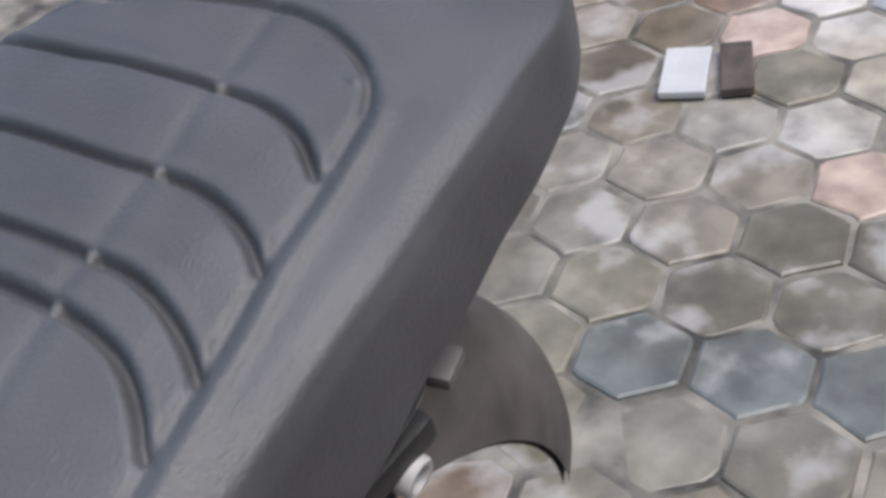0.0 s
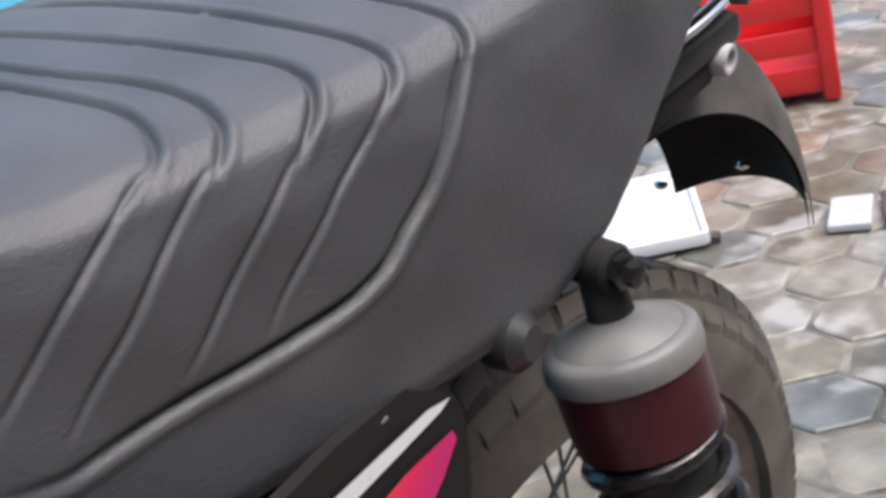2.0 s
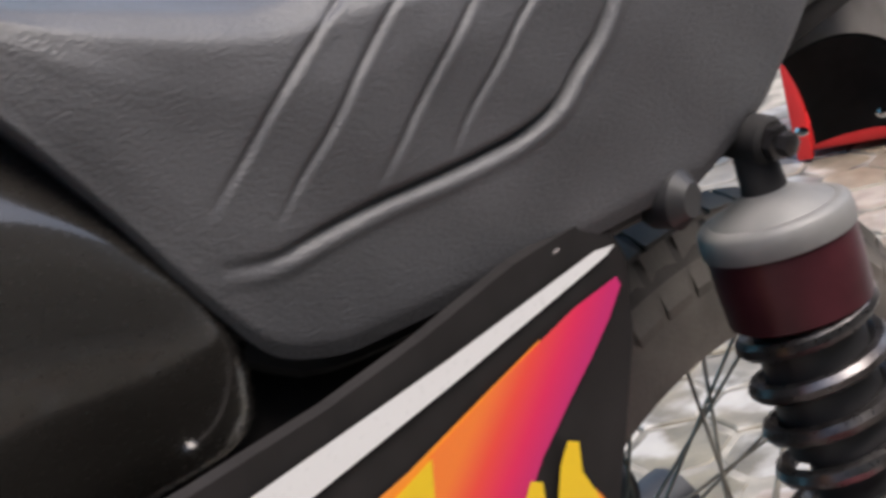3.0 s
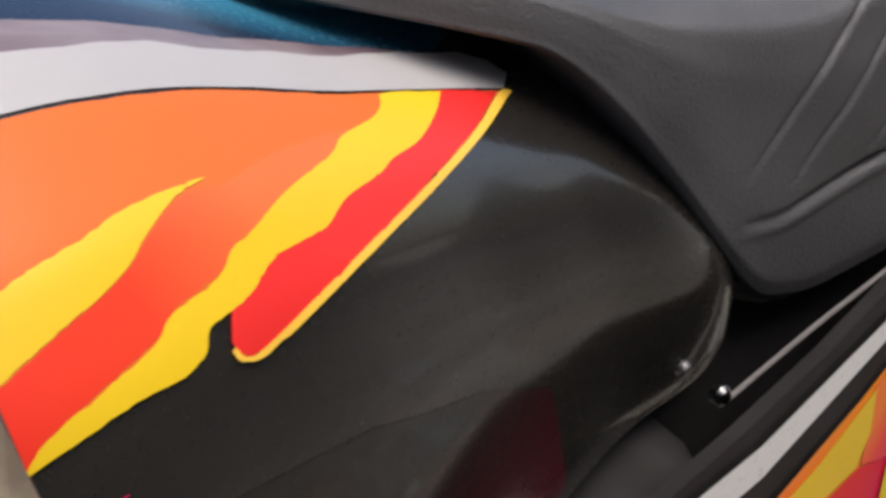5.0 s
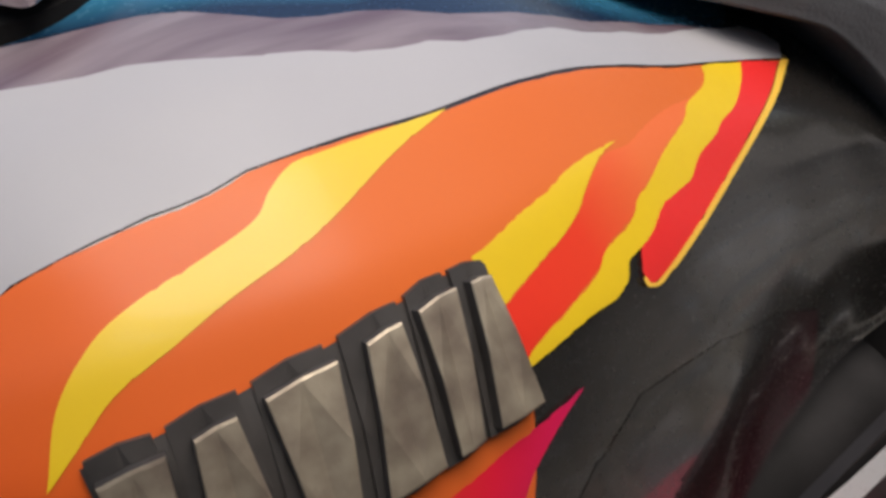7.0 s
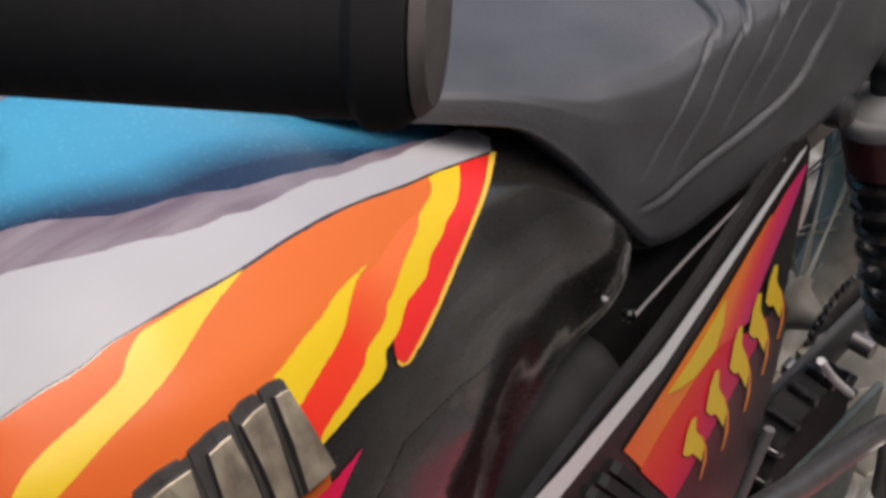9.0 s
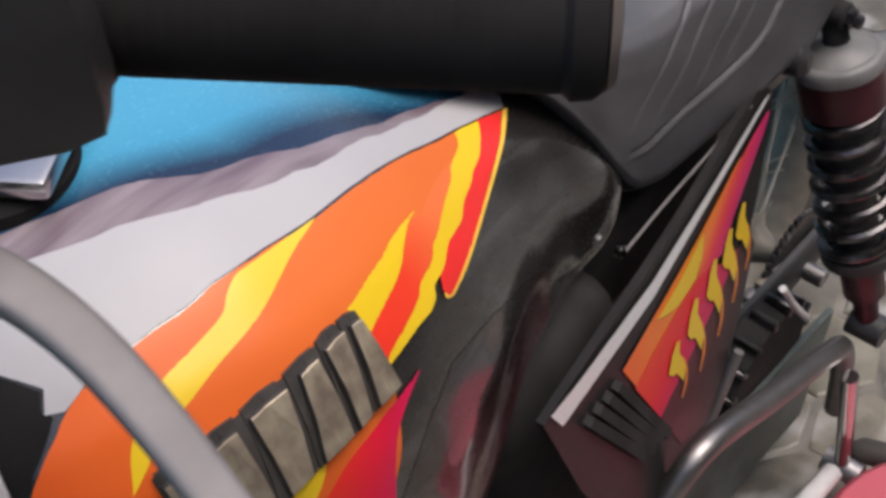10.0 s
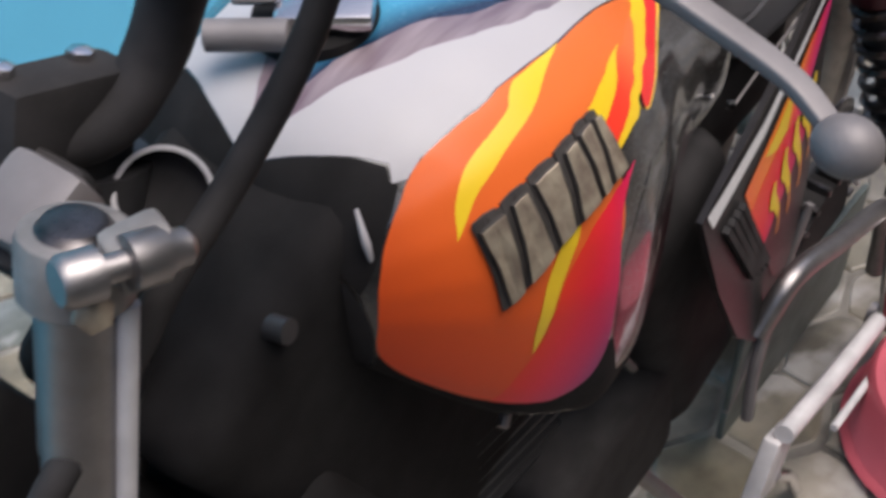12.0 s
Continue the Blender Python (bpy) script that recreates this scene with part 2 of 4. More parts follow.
def lathe(profile, at, d, seg=40, ring=False):
    """A turned body: pairs (distance along the axis, radius)."""
    bm = bmesh.new()
    rings = []
    for h, r in profile:
        rings.append([bm.verts.new((r * math.cos(2 * math.pi * i / seg), r * math.sin(2 * math.pi * i / seg), h)) for i in range(seg)])
    for a, b in zip(rings, rings[1:]):
        for i in range(seg):
            bm.faces.new((a[i], a[(i + 1) % seg], b[(i + 1) % seg], b[i]))
    if ring:
        for i in range(seg):
            bm.faces.new((rings[-1][i], rings[-1][(i + 1) % seg], rings[0][(i + 1) % seg], rings[0][i]))
    else:
        bm.faces.new(rings[0][::-1])
        bm.faces.new(rings[-1])
    bmesh.ops.transform(bm, matrix=Matrix.Translation(at) @ frame_along(d), verts=bm.verts)
    bmesh.ops.recalc_face_normals(bm, faces=bm.faces)
    return bm


def spline(points, n=12):
    """Points on a smooth curve through the given ones."""
    p = [Vector(q) for q in points]
    p = [2 * p[0] - p[1], *p, 2 * p[-1] - p[-2]]
    out = []
    for i in range(1, len(p) - 2):
        a, b, c, d = p[i - 1:i + 3]
        for k in range(n):
            t = k / n
            out.append(0.5 * (2 * b + (c - a) * t + (2 * a - 5 * b + 4 * c - d) * t * t + (3 * b - a - 3 * c + d) * t ** 3))
    return out + [p[-2]]


def tube(points, radius, seg=14, n=10, flat=(1, 1), bm=None, close=True, square=2.0):
    """A round or oval rod along a smooth curve; radius is a number or one for each given point."""
    path = spline(points, n)
    rads = radius if isinstance(radius, (list, tuple)) else [radius] * len(points)
    rr = np.interp(np.linspace(0, len(rads) - 1, len(path)), range(len(rads)), rads)
    bm = bm or bmesh.new()
    rings, up = [], Vector((0, 0.3, 1))
    for i, q in enumerate(path):
        d = (path[min(i + 1, len(path) - 1)] - path[max(i - 1, 0)]).normalized()
        s = d.cross(up).normalized()
        u = s.cross(d).normalized()
        up = u
        rings.append([bm.verts.new(q + float(rr[i]) * (flat[0] * math.copysign(abs(math.cos(a)) ** (2 / square), math.cos(a)) * s + flat[1] * math.copysign(abs(math.sin(a)) ** (2 / square), math.sin(a)) * u)) for a in (2 * math.pi * k / seg for k in range(seg))])
    for a, b in zip(rings, rings[1:]):
        for i in range(seg):
            bm.faces.new((a[i], a[(i + 1) % seg], b[(i + 1) % seg], b[i]))
    if close:
        bm.faces.new(rings[0][::-1])
        bm.faces.new(rings[-1])
    bmesh.ops.recalc_face_normals(bm, faces=bm.faces)
    return bm


def grid_mesh(co, nu, nv, wrap=False):
    """Quads over a grid of points, row by row."""
    bm = bmesh.new()
    vs = [bm.verts.new(c) for c in co]
    for i in range(nu - 1):
        for j in range(nv - 1 + wrap):
            k = (j + 1) % nv
            bm.faces.new((vs[i * nv + j], vs[i * nv + k], vs[(i + 1) * nv + k], vs[(i + 1) * nv + j]))
    return bm


def closed_below(co, nu, nv):
    """A skin over a grid of points whose two long edges are joined underneath and whose ends are capped."""
    bm = grid_mesh(co, nu, nv, True)
    bm.verts.ensure_lookup_table()
    bm.faces.new(bm.verts[:nv])
    bm.faces.new(bm.verts[-nv:])
    bmesh.ops.recalc_face_normals(bm, faces=bm.faces)
    return bm


def thing(name, label, category, at=None, group=""):
    ob = new(name)
    ob.matrix_world = at or Matrix()
    return tagged(ob, label, category, group)


def smooth(xs, pts, k=9, n=401):
    """A smooth curve through pairs (x, value)."""
    px, pv = zip(*pts)
    g = np.linspace(px[0], px[-1], n)
    v = np.interp(g, px, pv)
    pad = np.concatenate([2 * v[0] - v[k:0:-1], v, 2 * v[-1] - v[-2:-k - 2:-1]])
    ker = np.hanning(2 * k + 1)
    v = np.convolve(pad, ker / ker.sum(), "same")[k:-k]
    return np.interp(xs, g, v)


# the fuel tank: ridge, lower edge and half width along the motorcycle, and the shape of its cross-section
TANK_TOP = [(.360, .79), (.375, .825), (.405, .852), (.45, .868), (.52, .873), (.60, .859), (.634, .845), (.66, .829), (.70, .804), (.75, .780), (.80, .754), (.84, .718), (.87, .676), (.882, .64)]
TANK_LOW = [(.360, .735), (.39, .695), (.45, .618), (.52, .563), (.60, .558), (.70, .594), (.80, .608), (.85, .604), (.882, .612)]
TANK_WIDE = [(.360, .085), (.375, .110), (.405, .138), (.45, .165), (.52, .186), (.58, .181), (.65, .159), (.72, .130), (.78, .115), (.83, .112), (.862, .102), (.876, .08), (.882, .05)]
TANK_CUT = [(0, 1), (.2, .997), (.4, .975), (.58, .93), (.74, .86), (.87, .76), (.955, .63), (1.0, .47), (1.0, .30), (.985, .13), (.95, 0), (.84, -.05)]


def tank_point(x, v):
    """A point of the tank's skin; v runs from -1 (lower left edge) over 0 (ridge) to 1. Arrays are fine."""
    a = np.abs(v)
    t = np.linspace(0, 1, len(TANK_CUT))
    yn = smooth(a, list(zip(t, [p[0] for p in TANK_CUT])), 18)
    zn = smooth(a, list(zip(t, [p[1] for p in TANK_CUT])), 18)
    top, low, wide = (smooth(x, q, 22) for q in (TANK_TOP, TANK_LOW, TANK_WIDE))
    return x, np.sign(v) * yn * wide, low + (top - low) * zn

# ---- the place: pavement, a blue house wall, an unseen wall added behind ----
def structure(name, bm, mat, label, category):
    return tagged(part(name, bm, mat, None, "", False), label, category, "", "structure")


structure("ground", box(160, 160, 0.2, (0, 0, -0.1045), 0), SOIL, "sandy ground under the paved yard", "ground")
structure("wall_north", box(8, 0.2, 2.7, (-2.45, 1.22, 1.30), 0.01), BLUEWALL, "sky-blue painted plaster house wall", "wall")
# unseen wall added to keep sky light off the near flanks
structure("sky_blocker_wall", box(16, 0.25, 2.6, (0.5, -2.3, 1.25), 0.01), SKYBLOCK, "unseen brown-green wall added behind the camera to block sky light", "wall")

# ---- the motorcycle ----
bike = thing("motorcycle", "black motorcycle with orange flame decals leaning on its side stand", "motorcycle", LEAN)

# fuel tank
NX, NV = 110, 121
gx = np.linspace(0.371, 0.882, NX)
gv = np.linspace(-1, 1, NV)
X, V = (a.ravel() for a in np.meshgrid(gx, gv, indexing="ij"))
bm = closed_below(np.stack(tank_point(X, V), 1).tolist(), NX, NV)
bm.faces.ensure_lookup_table()
bm.faces[-2].material_index = 1
tank = part("fuel_tank", bm, BLACK, bike, "black glossy fuel tank with flame decals", mats=(MATT,))


def on_tank(x, v, lift):
    """Places on the tank's skin, raised by lift."""
    x, v = np.asarray(x, float), np.asarray(v, float)
    p = np.stack(tank_point(x, v), 1)
    dx = np.stack(tank_point(x + 0.002, v), 1) - np.stack(tank_point(x - 0.002, v), 1)
    dv = np.stack(tank_point(x, v + 0.004), 1) - np.stack(tank_point(x, v - 0.004), 1)
    n = np.cross(dx, dv)
    return p + lift * n / np.linalg.norm(n, axis=1)[:, None]


def film(name, outline, mat, lift, label=""):
    """A printed film or painted patch on the tank; the outline is in x and v."""
    bm = bmesh.new()
    flat = [Vector((x, v * 0.25, 0)) for x, v in outline]
    corners = [bm.verts.new(q) for q in flat]
    for tri in tessellate_polygon([flat]):
        bm.faces.new([corners[k] for k in tri])
    for axis in (0, 1):
        vals = [q[axis] * (1, 0.25)[axis] for q in outline]
        for k in range(math.ceil(min(vals) / 0.008), math.floor(max(vals) / 0.008) + 1):
            co, no = Vector((0, 0, 0)), Vector((0, 0, 0))
            co[axis], no[axis] = k * 0.008, 1
            bmesh.ops.bisect_plane(bm, geom=bm.verts[:] + bm.edges[:] + bm.faces[:], plane_co=co, plane_no=no)
    bmesh.ops.remove_doubles(bm, verts=bm.verts, dist=0.0004)
    bmesh.ops.dissolve_degenerate(bm, dist=0.0004, edges=bm.edges)
    bmesh.ops.triangulate(bm, faces=bm.faces)
    xs, vs = [v.co.x for v in bm.verts], [v.co.y * 4 for v in bm.verts]
    co = on_tank(xs, vs, lift)
    outward = on_tank(xs, vs, lift + 1) - co
    for v, c in zip(bm.verts, co):
        v.co = c
    bm.normal_update()
    bm.verts.index_update()
    bmesh.ops.reverse_faces(bm, faces=[f for f in bm.faces if f.normal.dot(Vector(outward[f.verts[0].index])) < 0])
    ob = part(name, bm, mat, tank, label, crisp=0)
    ob.data.normals_split_custom_set_from_vertices(outward.tolist())
    return ob


def wavy(points, amp, waves, seed):
    """An outline with a waver, for the edges of the painted reflections."""
    r = random.Random(seed)
    out = []
    for (x0, v0), (x1, v1) in zip(points, points[1:]):
        n = max(2, int(math.hypot(x1 - x0, (v1 - v0) * 0.25) / 0.012))
        for k in range(n):
            t = k / n
            out.append((x0 + (x1 - x0) * t, v0 + (v1 - v0) * t + amp * math.sin(waves * (x0 + (x1 - x0) * t) + r.random())))
    return out + [points[-1]]


def flowing(outline, n=5):
    """A closed outline drawn as smooth curves between its sharp corners."""
    p = [Vector((x, v * 0.25)) for x, v in outline]
    m, out = len(p), []
    sharp = [(p[i] - p[i - 1]).angle(p[(i + 1) % m] - p[i], 0) > radians(62) for i in range(m)]
    for i in range(m):
        j = (i + 1) % m
        b, c = p[i], p[j]
        a = 2 * b - c if sharp[i] else p[i - 1]
        d = 2 * c - b if sharp[j] else p[(j + 1) % m]
        for k in range(n):
            t = k / n
            q = 0.5 * (2 * b + (c - a) * t + (2 * a - 5 * b + 4 * c - d) * t * t + (3 * b - a - 3 * c + d) * t ** 3)
            if not out or (q - Vector((out[-1][0], out[-1][1] * 0.25))).length > 0.0004:
                out.append((q.x, q.y * 4))
    return out


# where the decal begins below the painted white reflection, from the tail to the front corner
SEAM = [(.768, -.268), (.732, -.266), (.711, -.263), (.661, -.263), (.614, -.268), (.570, -.267), (.540, -.263), (.510, -.263), (.497, -.270), (.466, -.275), (.441, -.285), (.426, -.305)]
# white, mauve and blue sheets imitate what the glossy black tank mirrors
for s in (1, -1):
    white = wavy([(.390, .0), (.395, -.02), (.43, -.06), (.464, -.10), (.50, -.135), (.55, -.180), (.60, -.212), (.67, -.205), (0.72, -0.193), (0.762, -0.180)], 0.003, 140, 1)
    film("white_reflection", [(x, v * s) for x, v in [*white, (0.773, -0.195), (0.777, -0.225), *[(x, v + .0025 + .0035 * max(0, (x - .52) / .25)) for x, v in SEAM], (.419, -.292), (.426, -.258), (.418, -.205), (.408, -.15), (.399, -.09), (.392, -.04)]], WHITE, 0.0006, "bright sky reflection painted white on the tank")
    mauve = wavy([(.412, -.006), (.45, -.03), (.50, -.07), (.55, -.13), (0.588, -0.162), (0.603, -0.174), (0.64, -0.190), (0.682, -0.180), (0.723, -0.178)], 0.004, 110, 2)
    film("mauve_reflection", [(x, v * s) for x, v in [*mauve, (0.75, -0.192), *[(x, v - 0.012) for x, v in white[::-1][5:]]]], MAUVE, 0.0004, "wavy reflected edge painted grey-mauve on the tank")
film("blue_reflection", [(0.415, 0.0), (0.425, -0.10), (0.50, -0.135), (0.58, -0.185), (0.64, -0.205), (0.70, -0.19), (0.75, -0.185), (0.77, -0.12), (0.775, 0), (0.77, 0.12), (0.75, 0.185), (0.70, 0.19), (0.64, 0.205), (0.58, 0.185), (0.50, 0.135), (0.425, 0.10)], BLUE, 0.00025, "reflected blue painted on the tank top, fading to navy")

film("orange_film", flowing([*SEAM, (.416, -.330), (.404, -.362), (.391, -.416), (.380, -.51), (.374, -.644), (.373, -.785), (.381, -.865), (.396, -.886), (.417, -.885), (.442, -.862), (.475, -.846), (.500, -.800), (.517, -.740), (.524, -.66), (.532, -.60), (.545, -.56), (.555, -.50), (.557, -.465), (.572, -.458), (.588, -.454), (.600, -.454), (.612, -.437), (.622, -.434), (.640, -.410), (.684, -.366), (.736, -.305)]), ORANGE, 0.0008, "orange decal film fading to red")
film("yellow_flame", flowing([(.576, -.267), (.555, -.266), (.534, -.267), (.522, -.268), (.512, -.282), (.504, -.299), (.486, -.314), (.467, -.328), (.451, -.349), (.436, -.392), (.425, -.458), (.437, -.424), (.450, -.392), (.468, -.370), (.487, -.349), (.507, -.332), (.518, -.322), (.533, -.306), (.552, -.286)]), YELLOW, 0.0011, "yellow flame")
film("yellow_flame", flowing([(.634, -.342), (.620, -.346), (.605, -.351), (.592, -.359), (.579, -.364), (.568, -.371), (.556, -.378), (.557, -.40), (.557, -.421), (.564, -.414), (.577, -.403), (.590, -.394), (.600, -.384), (.607, -.372), (.620, -.353)]), YELLOW, 0.0011, "yellow flame")
film("yellow_flame", flowing([(.713, -.264), (.708, -.280), (.701, -.297), (.684, -.317), (.675, -.337), (.652, -.366), (.637, -.388), (.628, -.397), (.620, -.412), (.604, -.421), (.597, -.432), (.583, -.440), (.570, -.448), (.561, -.456), (.555, -.467), (.572, -.460), (.588, -.456), (.600, -.457), (.608, -.451), (.612, -.439), (.622, -.434), (.629, -.427), (.639, -.412), (.648, -.407), (.660, -.400), (.672, -.380), (.689, -.364), (.698, -.350), (.714, -.333), (.728, -.300), (.737, -.267)]), YELLOW, 0.0011, "wavy yellow flame")
film("red_flame", flowing([(.732, -.266), (.723, -.299), (.709, -.330), (.694, -.346), (.684, -.360), (.668, -.376), (.656, -.396), (.645, -.402), (.635, -.409), (.626, -.424), (.620, -.434), (.616, -.452), (.617, -.461), (.622, -.466), (.640, -.454), (.676, -.420), (.713, -.376), (.739, -.332), (.763, -.270)]), RED, 0.0010, "red flame")
film("red_orange_band", flowing([(.557, -.421), (.557, -.465), (.562, -.455), (.571, -.447), (.584, -.439), (.598, -.430), (.606, -.419), (.621, -.410), (.629, -.396), (.638, -.387), (.653, -.365), (.676, -.336), (.690, -.310), (.672, -.318), (.650, -.336), (.636, -.350), (.622, -.353), (.608, -.372), (.601, -.384), (.591, -.394), (.578, -.403), (.565, -.414)]), REDORANGE, 0.00095, "red-orange band fading between the flames")
film("pinstripe", flowing([(.770, -.270), (.764, -.270), (.740, -.331), (.714, -.375), (.677, -.418), (.641, -.452), (.623, -.465), (.618, -.463), (.616, -.455), (.6145, -.457), (.6165, -.466), (.624, -.4695), (.643, -.457), (.680, -.423), (.717, -.381), (.744, -.335)]), PINSTRIPE, 0.0014, "thin yellow edge")
film("magenta_film", flowing([(.577, -.496), (.557, -.503), (.535, -.511), (.513, -.528), (.491, -.572), (.477, -.614), (.461, -.694), (.443, -.775), (.428, -.876), (.450, -.858), (.475, -.848), (.502, -.803), (.518, -.742), (.525, -.665), (.533, -.60), (.544, -.545), (.560, -.516)]), MAGENTA, 0.0011, "magenta film fading to purple")
film("yellow_sliver", flowing([(.508, -.500), (.499, -.534), (.489, -.562), (.475, -.612), (.462, -.676), (.452, -.722), (.456, -.662), (.466, -.596), (.477, -.556), (.491, -.520)]), YELLOW, 0.0014, "thin yellow flame")
# black strip darkens the lower edge in place of shade
film("lower_dark_strip", [(.373, -.80), (.381, -.868), (.396, -.889), (.417, -.888), (.442, -.865), (.475, -.849), (.502, -.805), (.519, -.742), (.526, -.74), (.54, -.84), (.58, -.90), (.58, -.97), (.50, -.97), (.42, -.97), (.372, -.97)], DEEP, 0.0004, "matt black strip painted over the tank's lower edge for shade")
# this wine tone imitates a reflection in the black paint
film("tank_wine_reflection", [(.70, -.60), (.735, -.66), (.745, -.85), (.69, -.90), (.60, -.90), (.54, -.84), (.526, -.74), (.535, -.62), (.574, -.555), (.60, -.535), (.65, -.555)], WINE, 0.0003, "wine-red reflection painted on the lower tank")

# black patch imitates a dark reflection and hides the mirrored sky
nose = [(.373, -.50), (.386, -.43), (.400, -.365), (.413, -.327), (.421, -.30), (.419, -.285), (.424, -.258), (.417, -.205), (.407, -.15), (.398, -.09), (.391, -.04)]
film("front_dark_patch", [*nose, (.388, 0), *[(x, -v) for x, v in nose[::-1]]], DEEP, 0.0004, "matt black patch painted where the tank front mirrors dark surroundings")

# the maker's badge: a dark stepped strip with six plain raised blocks
BADGE_TOP = [(.435, -.440), (.460, -.424), (.490, -.405), (.521, -.389), (.541, -.381), (.558, -.385)]
BADGE_LOW = [(.434, -.616), (.455, -.572), (.484, -.528), (.514, -.500), (.532, -.491), (.556, -.488)]
badge_plate = film("badge", [*BADGE_TOP, *BADGE_LOW[::-1]], BADGE, 0.0030, "dark badge strip with six tarnished raised blocks")


def on_badge(t, k, lift):
    """A place on the badge: t along it, k from its upper to its lower edge."""
    ends = [np.array([np.interp(t, np.linspace(0, 1, 6), [q[i] for q in e]) for i in (0, 1)]) for e in (BADGE_TOP, BADGE_LOW)]
    x, v = ends[0] + (ends[1] - ends[0]) * k
    return on_tank([x], [v], lift)[0]


def badge_block(name, ring, lifts, mats, parent, label):
    """A raised block whose top face is smaller than its foot; ring: places on the badge."""
    bm, rings, m = bmesh.new(), [], len(ring)
    for lift, shrink in lifts:
        top = np.array([on_badge(t, k, lift) for t, k in ring])
        c = top.mean(0)
        rings.append([bm.verts.new(c + (q - c) * shrink) for q in top])
    for a, b in zip(rings, rings[1:]):
        for k in range(m):
            f = bm.faces.new((a[k], a[(k + 1) % m], b[(k + 1) % m], b[k]))
            f.material_index = 1 if a is rings[0] else 0
    bm.faces.new(rings[-1])
    bmesh.ops.recalc_face_normals(bm, faces=bm.faces)
    return part(name, bm, mats[0], parent, label, False, mats[1:])


for i in range(6):
    m, h = (i + 0.50) / 6, 0.50 / 6
    # the dark step behind each block stands a little above the strip's upper edge
    badge_block("step", [(m - h * .86, -.03), (m, -.05), (m + h * .80, -.03), (m + h * .88, .5), (m + h * .95, 1.0), (m, 1.02), (m - h * .95, 1.0), (m - h * .9, .5)],
                ((.0028, 1.0), (.0046, .985)), (BADGE, BADGE), badge_plate, "")
    u, w = (h * 0.50, h * 0.86) if i % 2 else (h * 0.86, h * 0.54)
    o = h * .10
    badge_block("badge_block", [(m + o - u, .07), (m + o, .06), (m + o + u, .07), (m + o + (u + w) / 2, .5), (m + o + w, .95), (m + o, .96), (m + o - w, .95), (m + o - (u + w) / 2, .5)],
                ((.0044, 1.0), (.0084, .975), (.0088, .935)), (GOLD, BADGE), badge_plate, "raised tarnished brass block")

# filler cap with its hinge
turn = Matrix.Rotation(radians(-57), 4, "Z")
cap = part("filler_cap", box(0.062, 0.070, 0.012, (0.497, 0.016, 0.888), 0.004, turn), CHROME, tank, "chrome flip-up filler cap")
part("cap_base", lathe([(0, 0.042), (0.010, 0.041), (0.012, 0.036)], (0.488, 0.022, 0.866), (0, 0, 1)), DEEP, cap)
hd = Vector((0.028, -0.044, 0)).normalized()
part("hinge", lathe([(0, 0.008), (0.001, 0.0105), (0.053, 0.0105), (0.054, 0.008)], Vector((0.425, 0.057, 0.884)), hd), LEVER, cap, "mauve-grey hinge barrel")
part("latch", box(0.03, 0.014, 0.008, (0.462, 0.045, 0.896), 0.003, turn), CHROME, cap)

# ---- the seat: a padded loft with stitched grooves pressed into it ----
SEAT_Y = .020
SEAT_TOP = [(.660, .832), (.70, .826), (.76, .808), (.82, .782), (.90, .764), (1.0, .762), (1.08, .766), (1.18, .776), (1.28, .788), (1.38, .796), (1.44, .790), (1.475, .772)]
SEAT_LOW = [(.660, .824), (.70, .812), (.74, .795), (.780, .776), (.803, .746), (.838, .680), (.866, .634), (.895, .624), (1.02, .622), (1.10, .622), (1.155, .640), (1.20, .680), (1.24, .712), (1.30, .730), (1.40, .744), (1.475, .752)]
SEAT_WIDE = [(.660, .014), (.675, .040), (.71, .066), (.776, .100), (.83, .124), (.90, .132), (1.0, .138), (1.10, .140), (1.20, .130), (1.30, .111), (1.38, .093), (1.43, .078), (1.465, .055), (1.475, .030)]
# across: half of the cross-section, from the middle of the top to the lower edge
SEAT_CUT = [(0, 1), (.25, .998), (.48, .992), (.67, .978), (.82, .952), (.905, .885), (.946, .74), (.965, .55), (.98, .36), (.99, .18), (1.0, .06), (.985, 0)]


def seat_point(x, v):
    a = np.abs(v)
    t = np.linspace(0, 1, len(SEAT_CUT))
    yn = smooth(a, list(zip(t, [p[0] for p in SEAT_CUT])), 16)
    zn = smooth(a, list(zip(t, [p[1] for p in SEAT_CUT])), 16)
    top, low, wide = smooth(x, SEAT_TOP, 10), smooth(x, SEAT_LOW, 8), smooth(x, SEAT_WIDE, 8)
    return np.stack([x, SEAT_Y + np.sign(v) * yn * wide, low + (top - low) * zn], -1)


NX, NV = 800, 441
gx = np.linspace(0.660, 1.475, NX)
gv = np.linspace(-1, 1, NV)
X, V = (a.ravel() for a in np.meshgrid(gx, gv, indexing="ij"))
P = seat_point(X, V)
dx, dv = seat_point(X + .003, V) - seat_point(X - .003, V), seat_point(X, V + .004) - seat_point(X, V - .004)
N = np.cross(dx, dv)
N /= np.linalg.norm(N, axis=1)[:, None]
half = np.stack([P[:, 0], SEAT_Y - np.abs(P[:, 1] - SEAT_Y), P[:, 2]], 1)
push = np.zeros(len(P))


def on_seat(places):
    """Points of the cover from pairs (along, round the cross-section)."""
    return seat_point(np.array([p[0] for p in places]), np.array([p[1] for p in places]))


